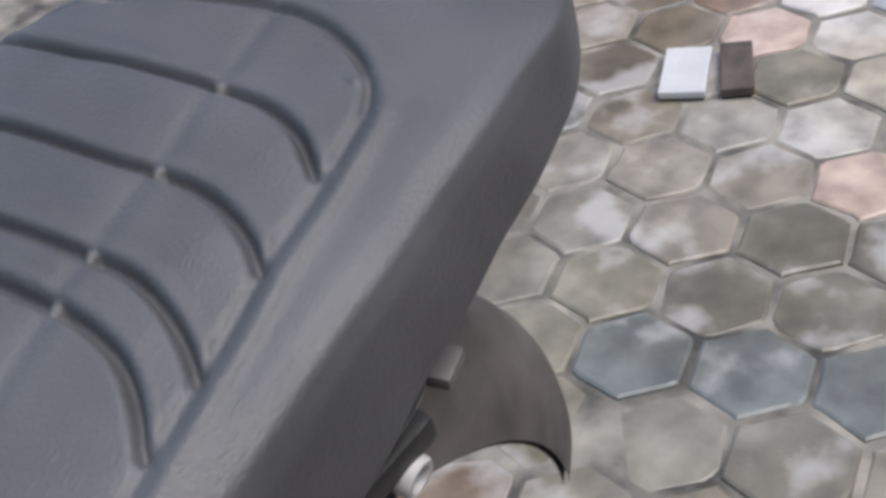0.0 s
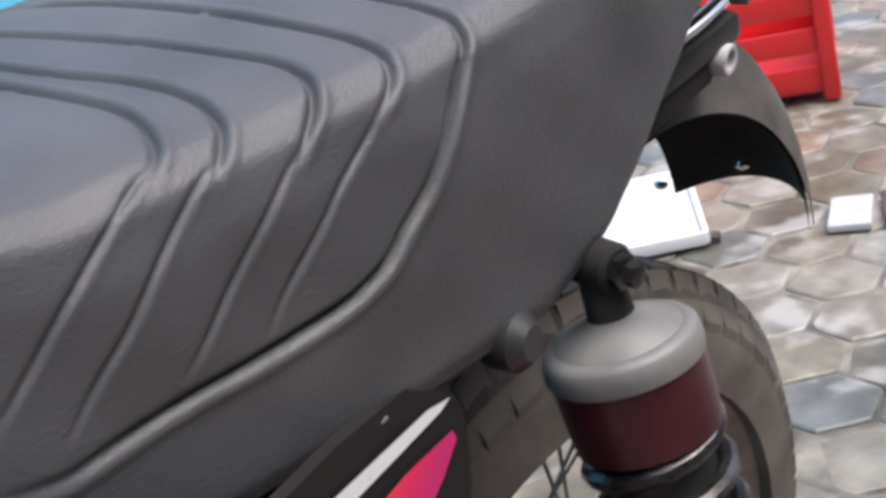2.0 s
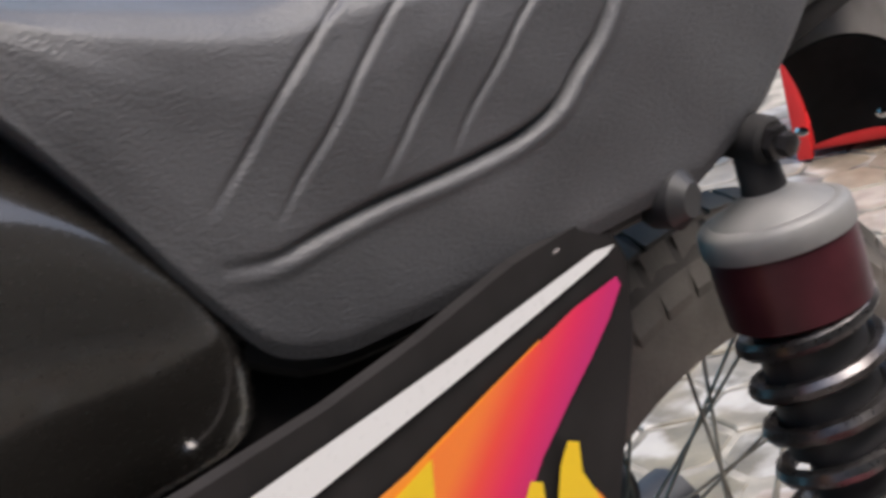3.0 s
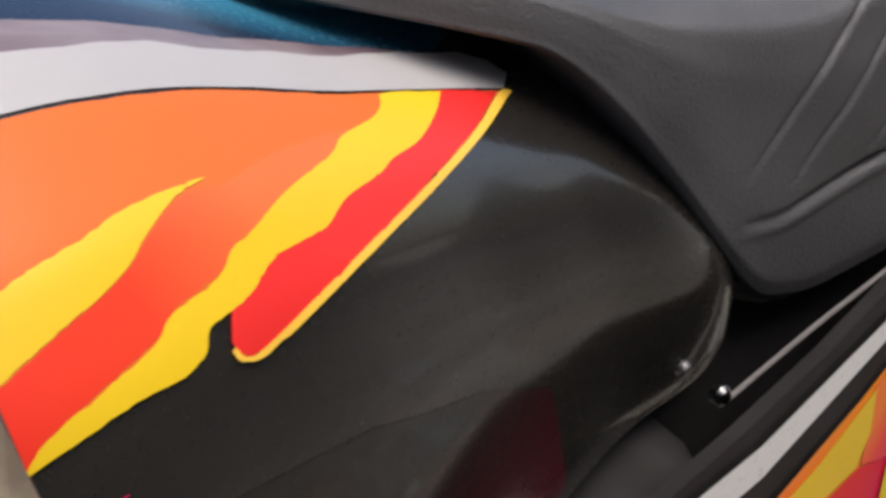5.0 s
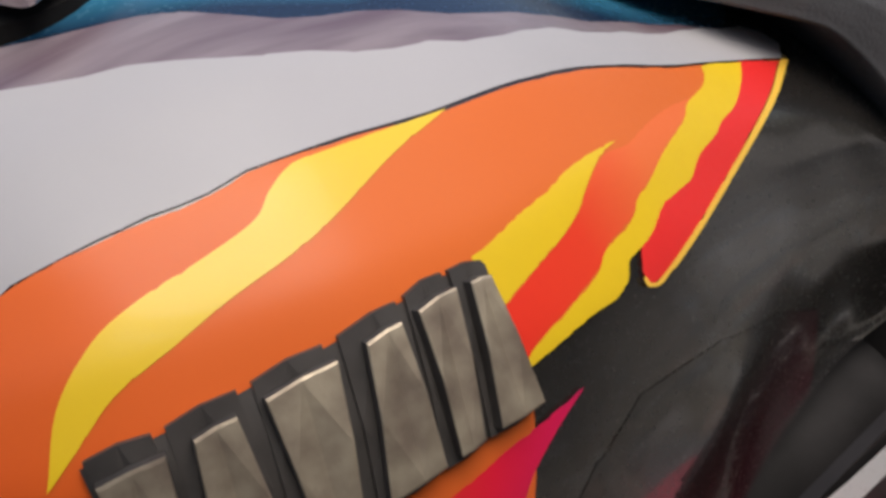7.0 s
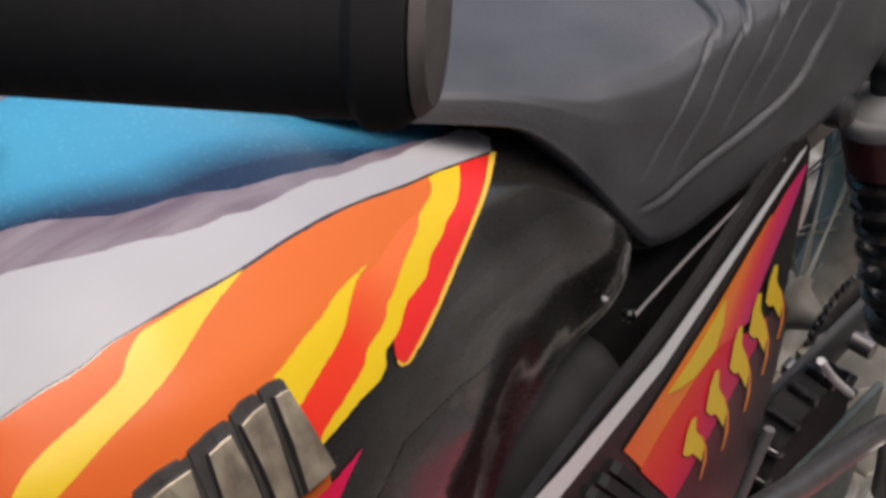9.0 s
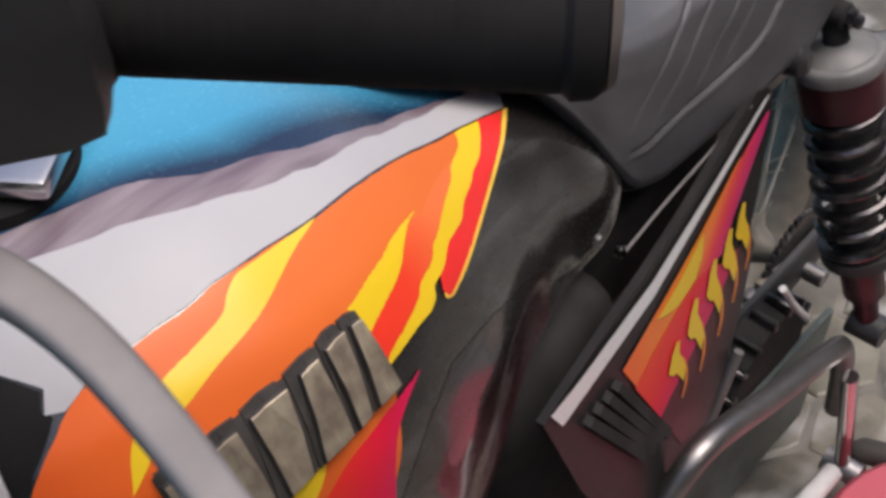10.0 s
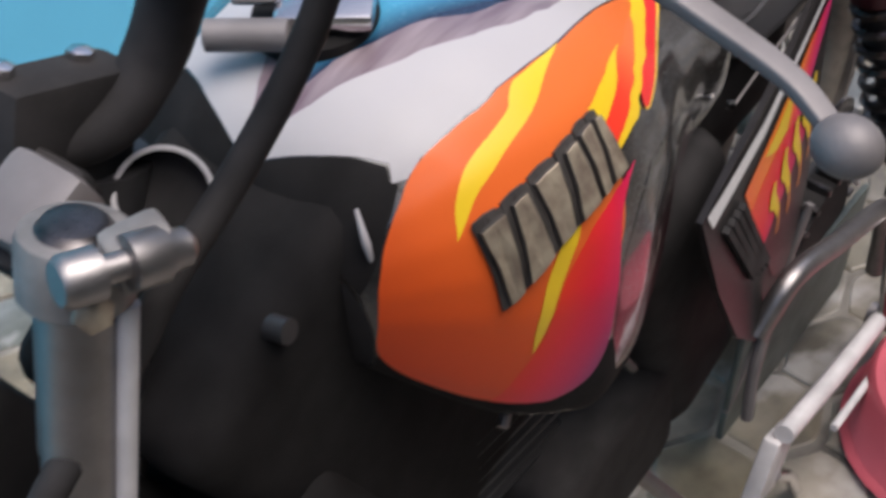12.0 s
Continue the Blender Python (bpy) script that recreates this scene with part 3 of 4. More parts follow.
def rib(places, depths, width, lip, gap=None, lip_way=(1, 0, 0)):
    """Presses a stitched groove along a line on the cover; one depth for each point."""
    line = np.array([tuple(q) for q in spline(on_seat(places), 6)])
    deep = np.interp(np.linspace(0, len(depths) - 1, len(line)), range(len(depths)), depths)
    skin = P
    if gap:
        gap = on_seat([gap])[0]
    near = np.where(np.abs(skin[:, 0] - line[:, 0].mean()) < .18)[0]
    q = skin[near]
    best, dep, side = np.full(len(q), 9.0), np.zeros(len(q)), np.zeros(len(q))
    for i in range(len(line) - 1):
        d = line[i + 1] - line[i]
        if d @ d < 1e-10:
            continue
        t = np.clip(((q - line[i]) @ d) / (d @ d), 0, 1)
        off = q - line[i] - t[:, None] * d
        r = np.linalg.norm(off, axis=1)
        better = r < best
        best = np.where(better, r, best)
        dep = np.where(better, deep[i] + (deep[i + 1] - deep[i]) * t, dep)
        side = np.where(better, off @ np.array(lip_way, float), side)
    w = width
    if gap is not None:
        dep = dep * np.clip((np.linalg.norm(q - gap, axis=1) - .0014) / .0016, 0, 1)
    push[near] += -dep * np.exp(-(best / w) ** 2) + lip * np.clip(dep / .002, 0, 1) * np.exp(-((best - 2.6 * w) / (1.3 * w)) ** 2) * (side > 0)


# front set: each a groove over the top that ends at the shoulder, and a softer one that runs on down the flank
for top, flank in (
        (((.900, .46), (.928, .20), (.945, -.02), (.952, -.105), (.957, -.18), (.9575, -.23), (.954, -.29), (.948, -.345), (.940, -.395)),
         ((.941, -.375), (.930, -.412), (.911, -.485), (.892, -.552), (.873, -.628), (.857, -.71))),
        (((.915, .46), (.943, .20), (.961, -.02), (.973, -.12), (.979, -.195), (.980, -.265), (.976, -.335), (.969, -.395), (.960, -.450)),
         ((.960, -.430), (.950, -.462), (.930, -.535), (.912, -.596), (.895, -.648), (.881, -.705))),
        (((.945, .46), (.976, .18), (1.003, -.03), (1.014, -.17), (1.019, -.245), (1.018, -.32), (1.011, -.385), (1.002, -.438), (.992, -.485)),
         ((.993, -.470), (.984, -.500), (.966, -.562), (.948, -.618), (.937, -.655), (.926, -.688))),
        (((.985, .46), (1.016, .18), (1.037, -.04), (1.045, -.162), (1.050, -.26), (1.051, -.34), (1.048, -.398), (1.041, -.445), (1.033, -.475)),
         ((1.036, -.457), (1.024, -.500), (1.006, -.548), (.990, -.596), (.974, -.642), (.961, -.690)))):
    rib(top, [.0044] * 6 + [.0040, .0028, .0006], .0017, .0009, gap=(top[2][0] - .001, -.045))
    rib(flank, [.0004, .0015, .0019, .0019, .0016, .0004], .0014, .0003)
border = ((1.035, .40), (1.060, .15), (1.074, -.08), (1.083, -.232), (1.087, -.33), (1.087, -.37), (1.085, -.42), (1.079, -.465), (1.070, -.51), (1.059, -.567), (1.046, -.614), (1.031, -.648),
          (1.018, -.679), (.998, -.701), (.977, -.709), (.955, -.713), (.925, -.716), (.895, -.729), (.875, -.756), (.857, -.797))
rib(border[:10], [.0042] * 8 + [.003, .001], .0017, .0005)
rib(border[7:], [.0010, .0026, .0036, .0042, .0048, .0050, .0050, .0048, .0044, .0038, .0026, .0014, .0006], .0021, .0010, lip_way=(.6, 0, -1))
# rear set: arches that end at a raised border, each with a small break at the seam
for arch, gap in ((((1.285, .62), (1.298, .433), (1.308, .222), (1.315, .11), (1.3215, .012), (1.325, -.068), (1.322, -.135), (1.316, -.178), (1.311, -.208)), (1.3235, .000)),
                  (((1.232, .52), (1.256, .30), (1.267, .165), (1.277, .015), (1.2815, -.038), (1.2845, -.10), (1.2825, -.157), (1.278, -.205), (1.272, -.244)), (1.2825, -.040)),
                  (((1.195, .42), (1.225, .163), (1.237, .035), (1.242, -.03), (1.2445, -.066), (1.247, -.122), (1.244, -.183), (1.239, -.235), (1.233, -.275)), (1.2450, -.066)),
                  (((1.175, .32), (1.209, .095), (1.220, 0), (1.223, -.05), (1.2250, -.079), (1.226, -.122), (1.224, -.177), (1.217, -.232), (1.206, -.29)), (1.2250, -.079))):
    rib(arch, [.0064] * 8 + [.0042], .0020, .0006, gap=gap)
rib(((1.31, .52), (1.342, .28), (1.363, .093), (1.369, .002), (1.367, -.068), (1.362, -.122), (1.353, -.172), (1.342, -.202)), [.0042] * 6 + [.0026, .0010], .0019, .0006)
rib(((1.350, -.180), (1.342, -.202), (1.323, -.219), (1.300, -.235), (1.276, -.248), (1.253, -.266), (1.231, -.284), (1.212, -.298), (1.196, -.310)), [.0010] + [.0018] * 7 + [.0010], .0028, .0022)
# a faint crease along the seam
rib(((1.40, .09), (1.363, .048), (1.323, .002), (1.283, -.038), (1.244, -.066), (1.224, -.078), (1.19, -.11)), [.0008] * 7, .004, 0)
# pillow between the grooves, and creases in the cover
for xm, ye in ((1.31, .02), (1.268, .03), (1.236, .04)):
    push += .0022 * np.exp(-((half[:, 0] - xm) / .014) ** 2) * np.clip((ye + .02 + half[:, 1]) / .02, 0, 1) * (N[:, 2] > .5)
push += .0009 * np.sin(P[:, 0] * 61 + P[:, 1] * 40) * np.sin(P[:, 2] * 70 + P[:, 0] * 23) * np.clip((P[:, 2] - .63) / .05, 0, 1)
seat_co = P + N * push[:, None]
bm = closed_below(seat_co.tolist(), NX, NV)
seat = part("seat", bm, VINYL, bike, "long black vinyl seat with pressed rib grooves", crisp=0)
# the pan under the cover
pan = [(x, SEAT_Y + sgn * (float(smooth(x, SEAT_WIDE, 8)) - 0.016), float(smooth(x, SEAT_LOW, 8)) - 0.004) for sgn in (-1, 1) for x in np.linspace(.86, 1.40, 24)]
for sgn, row in ((-1, pan[:24]), (1, pan[24:])):
    part("seat_pan_rim", tube(row, 0.008, 8, 2), SATIN, seat)

# ---- side cover ----
def cover_y(x, z):
    return -(.178 - .19 * (x - .72) + .12 * (.60 - z))


def cover_piece(name, outline, mat, lift, thick, parent, label=""):
    bm = bmesh.new()
    bm.faces.new([bm.verts.new((x, 0, z)) for x, z in outline])
    for axis in (0, 2):
        vals = [q[axis // 2] for q in outline]
        for k in range(math.ceil(min(vals) / 0.02), math.floor(max(vals) / 0.02) + 1):
            co, no = Vector((0, 0, 0)), Vector((0, 0, 0))
            co[axis], no[axis] = k * 0.02, 1
            bmesh.ops.bisect_plane(bm, geom=bm.verts[:] + bm.edges[:] + bm.faces[:], plane_co=co, plane_no=no)
    for v in bm.verts:
        v.co.y = cover_y(v.co.x, v.co.z) - lift
    if thick:
        ext = bmesh.ops.extrude_face_region(bm, geom=bm.faces[:])
        for v in ext["geom"]:
            if isinstance(v, bmesh.types.BMVert):
                v.co.y += thick
    bmesh.ops.triangulate(bm, faces=bm.faces)
    bmesh.ops.recalc_face_normals(bm, faces=bm.faces)
    return part(name, bm, mat, parent, label, False)


cover = cover_piece("side_cover", [(.655, .650), (.74, .643), (.80, .636), (.861, .632), (.911, .632), (.971, .635), (1.02, .632), (1.037, .622), (1.046, .603), (1.040, .570), (1.02, .530), (.975, .450), (.93, .395), (.87, .355), (.80, .36), (.74, .43), (.69, .54)], COVERBLACK, 0, .006, bike, "black glossy side cover with a magenta and orange decal")
cover_piece("silver_strip", [(.662, .652), (.674, .629), (.81, .6085), (.92, .6095), (1.00, .6115), (1.030, .6125), (1.037, .6145), (1.022, .6180), (.92, .6195), (.81, .6240), (.70, .643)], CLOTHWHITE, .002, 0, cover, "silver foil strip")
# painted stand-in for what the black plastic reflects below the lettering
cover_piece("cover_wine_reflection", [(.812, .480), (.836, .486), (.903, .492), (.995, .508), (1.012, .475), (.985, .43), (.945, .385), (.90, .365), (.85, .40)], COVERWINE, .0008, 0, cover, "wine-red reflection painted on the cover, fading into the black")
cover_piece("orange_film", [(.758, .589), (.82, .589), (.887, .591), (.944, .597), (.975, .600), (.960, .575), (.935, .548), (.903, .520), (.86, .50), (.836, .481), (.812, .478), (.785, .535)], COVERFILM, .0015, 0, cover, "orange decal film")
cover_piece("crimson_film", [(.774, .553), (.804, .557), (.85, .558), (.884, .555), (.905, .546), (.935, .524), (.97, .508), (.95, .499), (.903, .489), (.836, .481), (.812, .478)], COVERRED, .0020, 0, cover, "red to crimson band of the decal")
cover_piece("pink_film", [(.898, .591), (.944, .597), (1.00, .602), (1.033, .601), (1.035, .596), (1.022, .586), (1.004, .576), (.983, .566), (.960, .554), (.935, .535), (.905, .545), (.886, .556), (.894, .571)], COVERPINK, .0024, 0, cover, "orange band fading to pink and purple")
cover_piece("yellow_flash", [(.899, .590), (.886, .588), (.852, .584), (.812, .584), (.83, .572), (.85, .562), (.881, .558), (.894, .569)], YELLOW, .0027, 0, cover, "yellow flash")
# lettering that cannot be read: slanted brush strokes with amber tails
for x0, k, up in ((.832, .8, 0), (.868, 1.0, .003), (.906, 1.05, .007), (.938, 1.0, .012), (.966, .9, .018)):
    stroke = [(-.005, .514), (.002, .530), (.010, .538), (.017, .533), (.015, .518), (.021, .503), (.027, .482), (.021, .470), (.015, .484), (.009, .497), (.002, .502)]
    tail = [(.021, .505), (.026, .495), (.031, .474), (.029, .458), (.020, .447), (.017, .449), (.024, .460), (.027, .474), (.023, .492)]
    cover_piece("lettering_tail", [(x0 + dx, .50 + up + (z - .50) * k) for dx, z in tail], AMBER, .0030, 0, cover, "thin amber brush tail")
    cover_piece("lettering_bar", [(x0 + dx, .50 + up + (z - .50) * k) for dx, z in stroke], YELLOW, .0034, 0, cover, "slanted yellow brush stroke")
for i in range(4):
    cover_piece("louvre", [(.700 + i * .014, .600 - i * .004), (.707 + i * .014, .602 - i * .004), (.782 + i * .014, .478 - i * .008), (.775 + i * .014, .472 - i * .008)], MATT, .006, .006, cover, "black raised louvre")
part("edge_bead", tube([(.832, -.120, .604), (.845, -.120, .606), (.89, -.120, .614), (.935, -.121, .621), (.965, -.121, .625), (1.0, -.121, .628)], .0013, 8), LEVER, bike, "grey bracket edge under the seat")
part("bracket_bolt", lathe([(0, .005), (.004, .005), (.006, .003)], (.832, -.116, .607), (0, -1, .2), 12), CHROME, bike, "small bright bolt")
part("under_seat_box", box(.22, .17, .17, (.925, 0, .555), .02), MATT, bike, "black box under the seat")

# ---- rear shock absorbers ----
AXLE = Vector((1.195, 0, .264))


def shock(y, parent):
    top, low = Vector((1.140, y, .628)), Vector((1.150, y * 1.85, .285))
    d = (low - top).normalized()
    body = part("shock_absorber", lathe([(.03, .012), (.255, .012), (.262, .021), (.31, .020), (.318, .013), (.345, .011)], top, d, 24), MAROON, parent, "maroon shock absorber with a chrome spring")
    part("eye", lathe([(-.014, .010), (-.012, .012), (.012, .012), (.014, .010)], top, (0, 1, 0), 24), MATT, body)
    part("bolt", lathe([(0, .009), (.005, .009), (.006, .006), (.012, .006), (.013, .004)], top + Vector((0, -.014 if y < 0 else .014, 0)), (0, -1 if y < 0 else 1, 0), 6), DARKSPRING, body, "hexagon bolt")
    part("neck", lathe([(.006, .010), (.034, .012)], top, d, 20), MATT, body)
    part("cap", lathe([(.027, .011), (.030, .016), (.0365, .0300), (.0378, .0312), (.0376, .0325), (.0388, .0362), (.0410, .0382), (.048, .0390), (.0525, .0384)], top, d, 48), GREYCAP, body, "grey domed spring cap")
    part("collar", lathe([(.0525, .0374), (.072, .0374), (.090, .0366), (.094, .029)], top, d, 40), MAROON, body, "maroon collar")
    part("sleeve", lathe([(.09, .0275), (.165, .0275), (.168, .022), (.168, .020), (.25, .020)], top, d, 28), SATIN, body, "black inner sleeve")
    m = Matrix.Translation(top) @ frame_along(d)
    turns, pts = 7, []
    for i in range(turns * 16 + 1):
        a = 2 * math.pi * i / 16
        pts.append(m @ Vector((.0330 * math.cos(a), .0330 * math.sin(a), .088 + .165 * i / (turns * 16))))
    part("spring", tube(pts, .0052, 8, 1), DARKSPRING, body, "tarnished steel coil spring")
    part("lower_seat", lathe([(.246, .022), (.250, .036), (.262, .036), (.270, .016)], top, d, 32), SATIN, body)
    part("lower_eye", lathe([(-.018, .016), (.018, .016)], low, (0, 1, 0), 20), SATIN, body)
    return body


shock(-.113, bike)
shock(.113, bike)
part("shock_mount", box(.045, .045, .024, (1.112, -.088, .632), .008), MATT, bike, "black frame lug")
part("frame_knob", lathe([(0, .010), (.010, .014), (.022, .014), (.028, .008)], (1.075, -.100, .618), (.2, -1, .1), 20), SATIN, bike)


# ---- wheels ----
def wheel(center, r, name, label):
    hub = part(name, lathe([(-.085, .010), (-.070, .016), (-.056, .024), (-.050, .034), (-.044, .030), (.044, .030), (.050, .034), (.056, .024), (.07, .014)], center, (0, 1, 0), 32), DUSTYRIM, bike, label)
    seg, prof = 96, []
    w = .045
    for k in range(17):
        a = math.pi * k / 16
        prof.append((w * math.cos(a) * (1 - .06 * math.sin(a)), r - .068 + .068 * math.sin(a) ** .75))
    bm = bmesh.new()
    rows = [[bm.verts.new(center + Vector((q * math.sin(t), y, q * math.cos(t)))) for y, q in prof] for t in (2 * math.pi * i / seg for i in range(seg))]
    for i in range(seg):
        for k in range(16):
            bm.faces.new((rows[i][k], rows[i][k + 1], rows[(i + 1) % seg][k + 1], rows[(i + 1) % seg][k]))
        bm.faces.new((rows[i][0], rows[(i + 1) % seg][0], rows[(i + 1) % seg][16], rows[i][16]))
    bmesh.ops.recalc_face_normals(bm, faces=bm.faces)
    for f in bm.faces:
        if abs(f.calc_center_median().y) < .030 and (f.calc_center_median() - center).length > r - .02:
            f.material_index = 1
    tyre = part("tyre", bm, DUSTYRUBBER, hub, "worn dusty tyre", mats=(TREAD,))
    # blocks of the tread, zigzag
    bm = bmesh.new()
    for i in range(58):
        t0 = 2 * math.pi * i / 58
        for y0, y1, sh in ((-.040, -.017, .4), (-.0145, .0145, 0), (.017, .040, .6)):
            quad = []
            for y, dt in ((y0, 0), (y1, .30), (y1, 1.14), (y0, .84)):
                t = t0 + 2 * math.pi * (dt + sh) / 58 * .94
                a = math.asin(min(1, math.sqrt(max(0, 1 - (y / w) ** 2))))
                q = r - .068 + .068 * math.sin(a) ** .75
                quad.append((y, q, t))
            lo = [bm.verts.new(center + Vector(((q - .003) * math.sin(t), y, (q - .003) * math.cos(t)))) for y, q, t in quad]
            hi = [bm.verts.new(center + Vector(((q + .0035) * math.sin(t), y * .99, (q + .0035) * math.cos(t)))) for y, q, t in quad]
            bm.faces.new(hi)
            for k in range(4):
                bm.faces.new((lo[k], lo[(k + 1) % 4], hi[(k + 1) % 4], hi[k]))
    bmesh.ops.recalc_face_normals(bm, faces=bm.faces)
    tagged(part("tread", bm, DUSTYRUBBER, tyre, "", False), kind="stuff")
    rp = [(-.034, r - .070), (-.036, r - .064), (-.030, r - .062), (-.026, r - .071), (-.018, r - .076), (0, r - .079), (.018, r - .076), (.026, r - .071), (.030, r - .062), (.036, r - .064), (.034, r - .070), (.028, r - .080), (.014, r - .086), (0, r - .088), (-.014, r - .086), (-.028, r - .080)]
    bm = bmesh.new()
    rows = [[bm.verts.new(center + Vector((q * math.sin(t), y, q * math.cos(t)))) for y, q in rp] for t in (2 * math.pi * i / 72 for i in range(72))]
    for i in range(72):
        for k in range(16):
            bm.faces.new((rows[i][k], rows[i][(k + 1) % 16], rows[(i + 1) % 72][(k + 1) % 16], rows[(i + 1) % 72][k]))
    bmesh.ops.recalc_face_normals(bm, faces=bm.faces)
    part("rim", bm, DUSTYRIM, hub, "dull dusty rim")
    for i in range(36):
        a = 2 * math.pi * i / 36
        b = a + (.32 if i % 2 else -.32)
        y = .045 if i % 4 < 2 else -.045
        p0 = center + Vector((.031 * math.sin(a), y, .031 * math.cos(a)))
        p1 = center + Vector(((r - .087) * math.sin(b), 0, (r - .087) * math.cos(b)))
        part("spoke", tube([p0, p1], .0014, 5, 1), DUSTYRIM, hub)
    return hub


wheel(AXLE, .271, "rear_wheel", "spoked rear wheel with a dusty tyre")
wheel(Vector((-.06, .0, .30)), .30, "front_wheel", "spoked front wheel")
for s in (-1, 1):
    part("swingarm", tube([(.86, .10 * s, .30), (1.02, .105 * s, .275), (1.20, .108 * s, .268), (1.25, .108 * s, .266)], .016, 12, 6, (.7, 1.2)), SATIN, bike, "black swingarm leg")
part("axle", lathe([(-.14, .010), (.14, .010)], AXLE, (0, 1, 0), 16), STEEL, bike)


# ---- rear fender, its bracket and the tail rail ----
def fender_point(t, v):
    """t: along the arc, 0 at the front; v: across, -1 to 1."""
    cx, cz = 1.262, .461
    a = radians(-42 + 122 * t)
    rim = .165 + .010 * t
    x, z = cx + rim * math.sin(a) * .98, cz + rim * math.cos(a)
    rise = (.058 - .008 * t) * (1 - abs(v) ** 2.3)
    return Vector((x + rise * math.sin(a) * .9, v * (.060 - .004 * t), z + rise * math.cos(a)))


bm = grid_mesh([fender_point(i / 30, -1 + 2 * j / 24) for i in range(31) for j in range(25)], 31, 25)
bmesh.ops.solidify(bm, geom=bm.faces[:], thickness=.003)
bmesh.ops.recalc_face_normals(bm, faces=bm.faces)
fender = part("rear_fender", bm, DIRTY, bike, "dusty dark plastic rear fender")
bm = grid_mesh([fender_point(i / 30, (-1 + 2 * j / 24) * .97) - Vector((.006 * math.sin(radians(-42 + 122 * i / 30)), 0, .006 * math.cos(radians(-42 + 122 * i / 30)))) for i in range(31) for j in range(25)], 31, 25)
part("liner", bm, MATT, fender, "black underside")
for p in ((1.401, .046, .514), (1.450, .012, .517)):
    part("screw", lathe([(0, .005), (.003, .005), (.005, .002)], p, (-.5, -.3, -.8), 12), CHROME, fender, "bright screw head")
part("tail_bracket", box(.085, .030, .016, (1.275, -.062, .672), .004, Matrix.Rotation(radians(-8), 4, "Y")), SATIN, bike, "black tail bracket")
part("signal_bracket", box(.036, .018, .020, (1.286, -.062, .660), .004, Matrix.Rotation(radians(-10), 4, "Y")), MATT, bike, "black indicator bracket")
tail_frame = Matrix.Rotation(radians(-10), 4, "Y")
stub = part("tail_tube", box(.110, .018, .021, (1.240, -.064, .652), .003, tail_frame), MATT, bike, "black square tail tube with a pale worn socket")
part("socket", lathe([(-.01, .0088), (.020, .0080), (.021, .0090), (.029, .0090), (.0302, .0080), (.0300, .0058), (.025, .0054)], (1.298, -.050, .664), (.15, -1, -.05), 24), PALE, stub, "pale worn round socket")
# flat black disc imitates the shade inside the socket
part("socket_dark_disc", lathe([(.0245, .0056), (.0250, .0054), (.0250, .0004)], (1.298, -.050, .664), (.15, -1, -.05), 20), DEEP, stub, "black disc in place of the socket's shaded hole")
part("grab_rail", tube([(1.236, -.066, .676), (1.262, -.068, .682), (1.290, -.069, .687), (1.315, -.065, .690), (1.332, -.054, .690)], .0062, 12, 8, (1, .7)), CHROME, bike, "chrome tail rail")
part("lower_tail_tube", tube([(1.16, -.060, .628), (1.21, -.062, .634), (1.29, -.060, .650)], .005, 10), LEVER, bike, "thin grey frame tube")
part("tail_clip", box(.018, .014, .007, (1.335, -.064, .687), .002, Matrix.Rotation(radians(20), 4, "Z")), LEVER, bike)

# ---- handlebar, grip, clutch lever ----
GA, GB = Vector((.490, -.325, 1.118)), Vector((.415, -.219, 1.122))
gd = (GB - GA).normalized()
bar = part("handlebar", tube([(.225, .06, .955), (.250, .015, .948), (.285, -.022, .950), (.328, -.020, .966), (.350, -.030, 1.008), (.340, -.060, 1.050), (.332, -.095, 1.092), (.345, -.140, 1.118), tuple(GB), tuple(GA + (GB - GA) * .1)], [.012, .012, .013, .0165, .0175, .0175, .0165, .014, .0115, .0115], 18, 10), MATT, bike, "black steel handlebar")
prof = [(0, .004), (.0005, .0165), (.003, .0185), (.008, .0190), (.010, .0172)]
for i in range(22):
    h = .012 + i * .0045
    prof += [(h, .0174), (h + .0030, .0174), (h + .0034, .01732), (h + .0041, .01732)]
prof += [(.114, .0172), (.116, .021), (.121, .021), (.122, .014)]
grip = part("grip", lathe(prof, GA, gd, 40), DEEP, bar, "black ribbed rubber grip")
part("grip_end", lathe([(-.003, .006), (-.0022, .0145), (0, .0165)], GA, gd, 32), material("worn_rubber_face", (.10, .085, .078), .6, vary=.2, scale=60), grip, "greyish worn grip end")
housing = part("switch_housing", box(.072, .066, .062, (.392, -.212, 1.135), .014, Matrix.Rotation(radians(-36), 4, "Z")), SATIN, bar, "black switch housing")
part("cable_stub", lathe([(0, .010), (.012, .010), (.014, .007)], (.378, -.218, 1.107), (-.1, -.1, -1), 16), SATIN, housing)
part("switch_screw", lathe([(0, .003), (.002, .003)], (.352, -.200, 1.125), (-1, -.2, 0), 10), CHROME, housing, "bright small screw")
shape = [(.329, -.126), (.337, -.137), (.349, -.140), (.361, -.139), (.378, -.140), (.392, -.163), (.383, -.171), (.365, -.179), (.356, -.182), (.350, -.187), (.346, -.197), (.341, -.210), (.329, -.212), (.319, -.198), (.321, -.165), (.323, -.138)]
bm = bmesh.new()
foot = bm.faces.new([bm.verts.new((x, y, 1.106 + .12 * (y + .14) + .12 * max(0, x - .34))) for x, y in shape])
top = bmesh.ops.extrude_face_region(bm, geom=[foot])
bmesh.ops.translate(bm, vec=(0, 0, .024), verts=[q for q in top["geom"] if isinstance(q, bmesh.types.BMVert)])
bmesh.ops.recalc_face_normals(bm, faces=bm.faces)
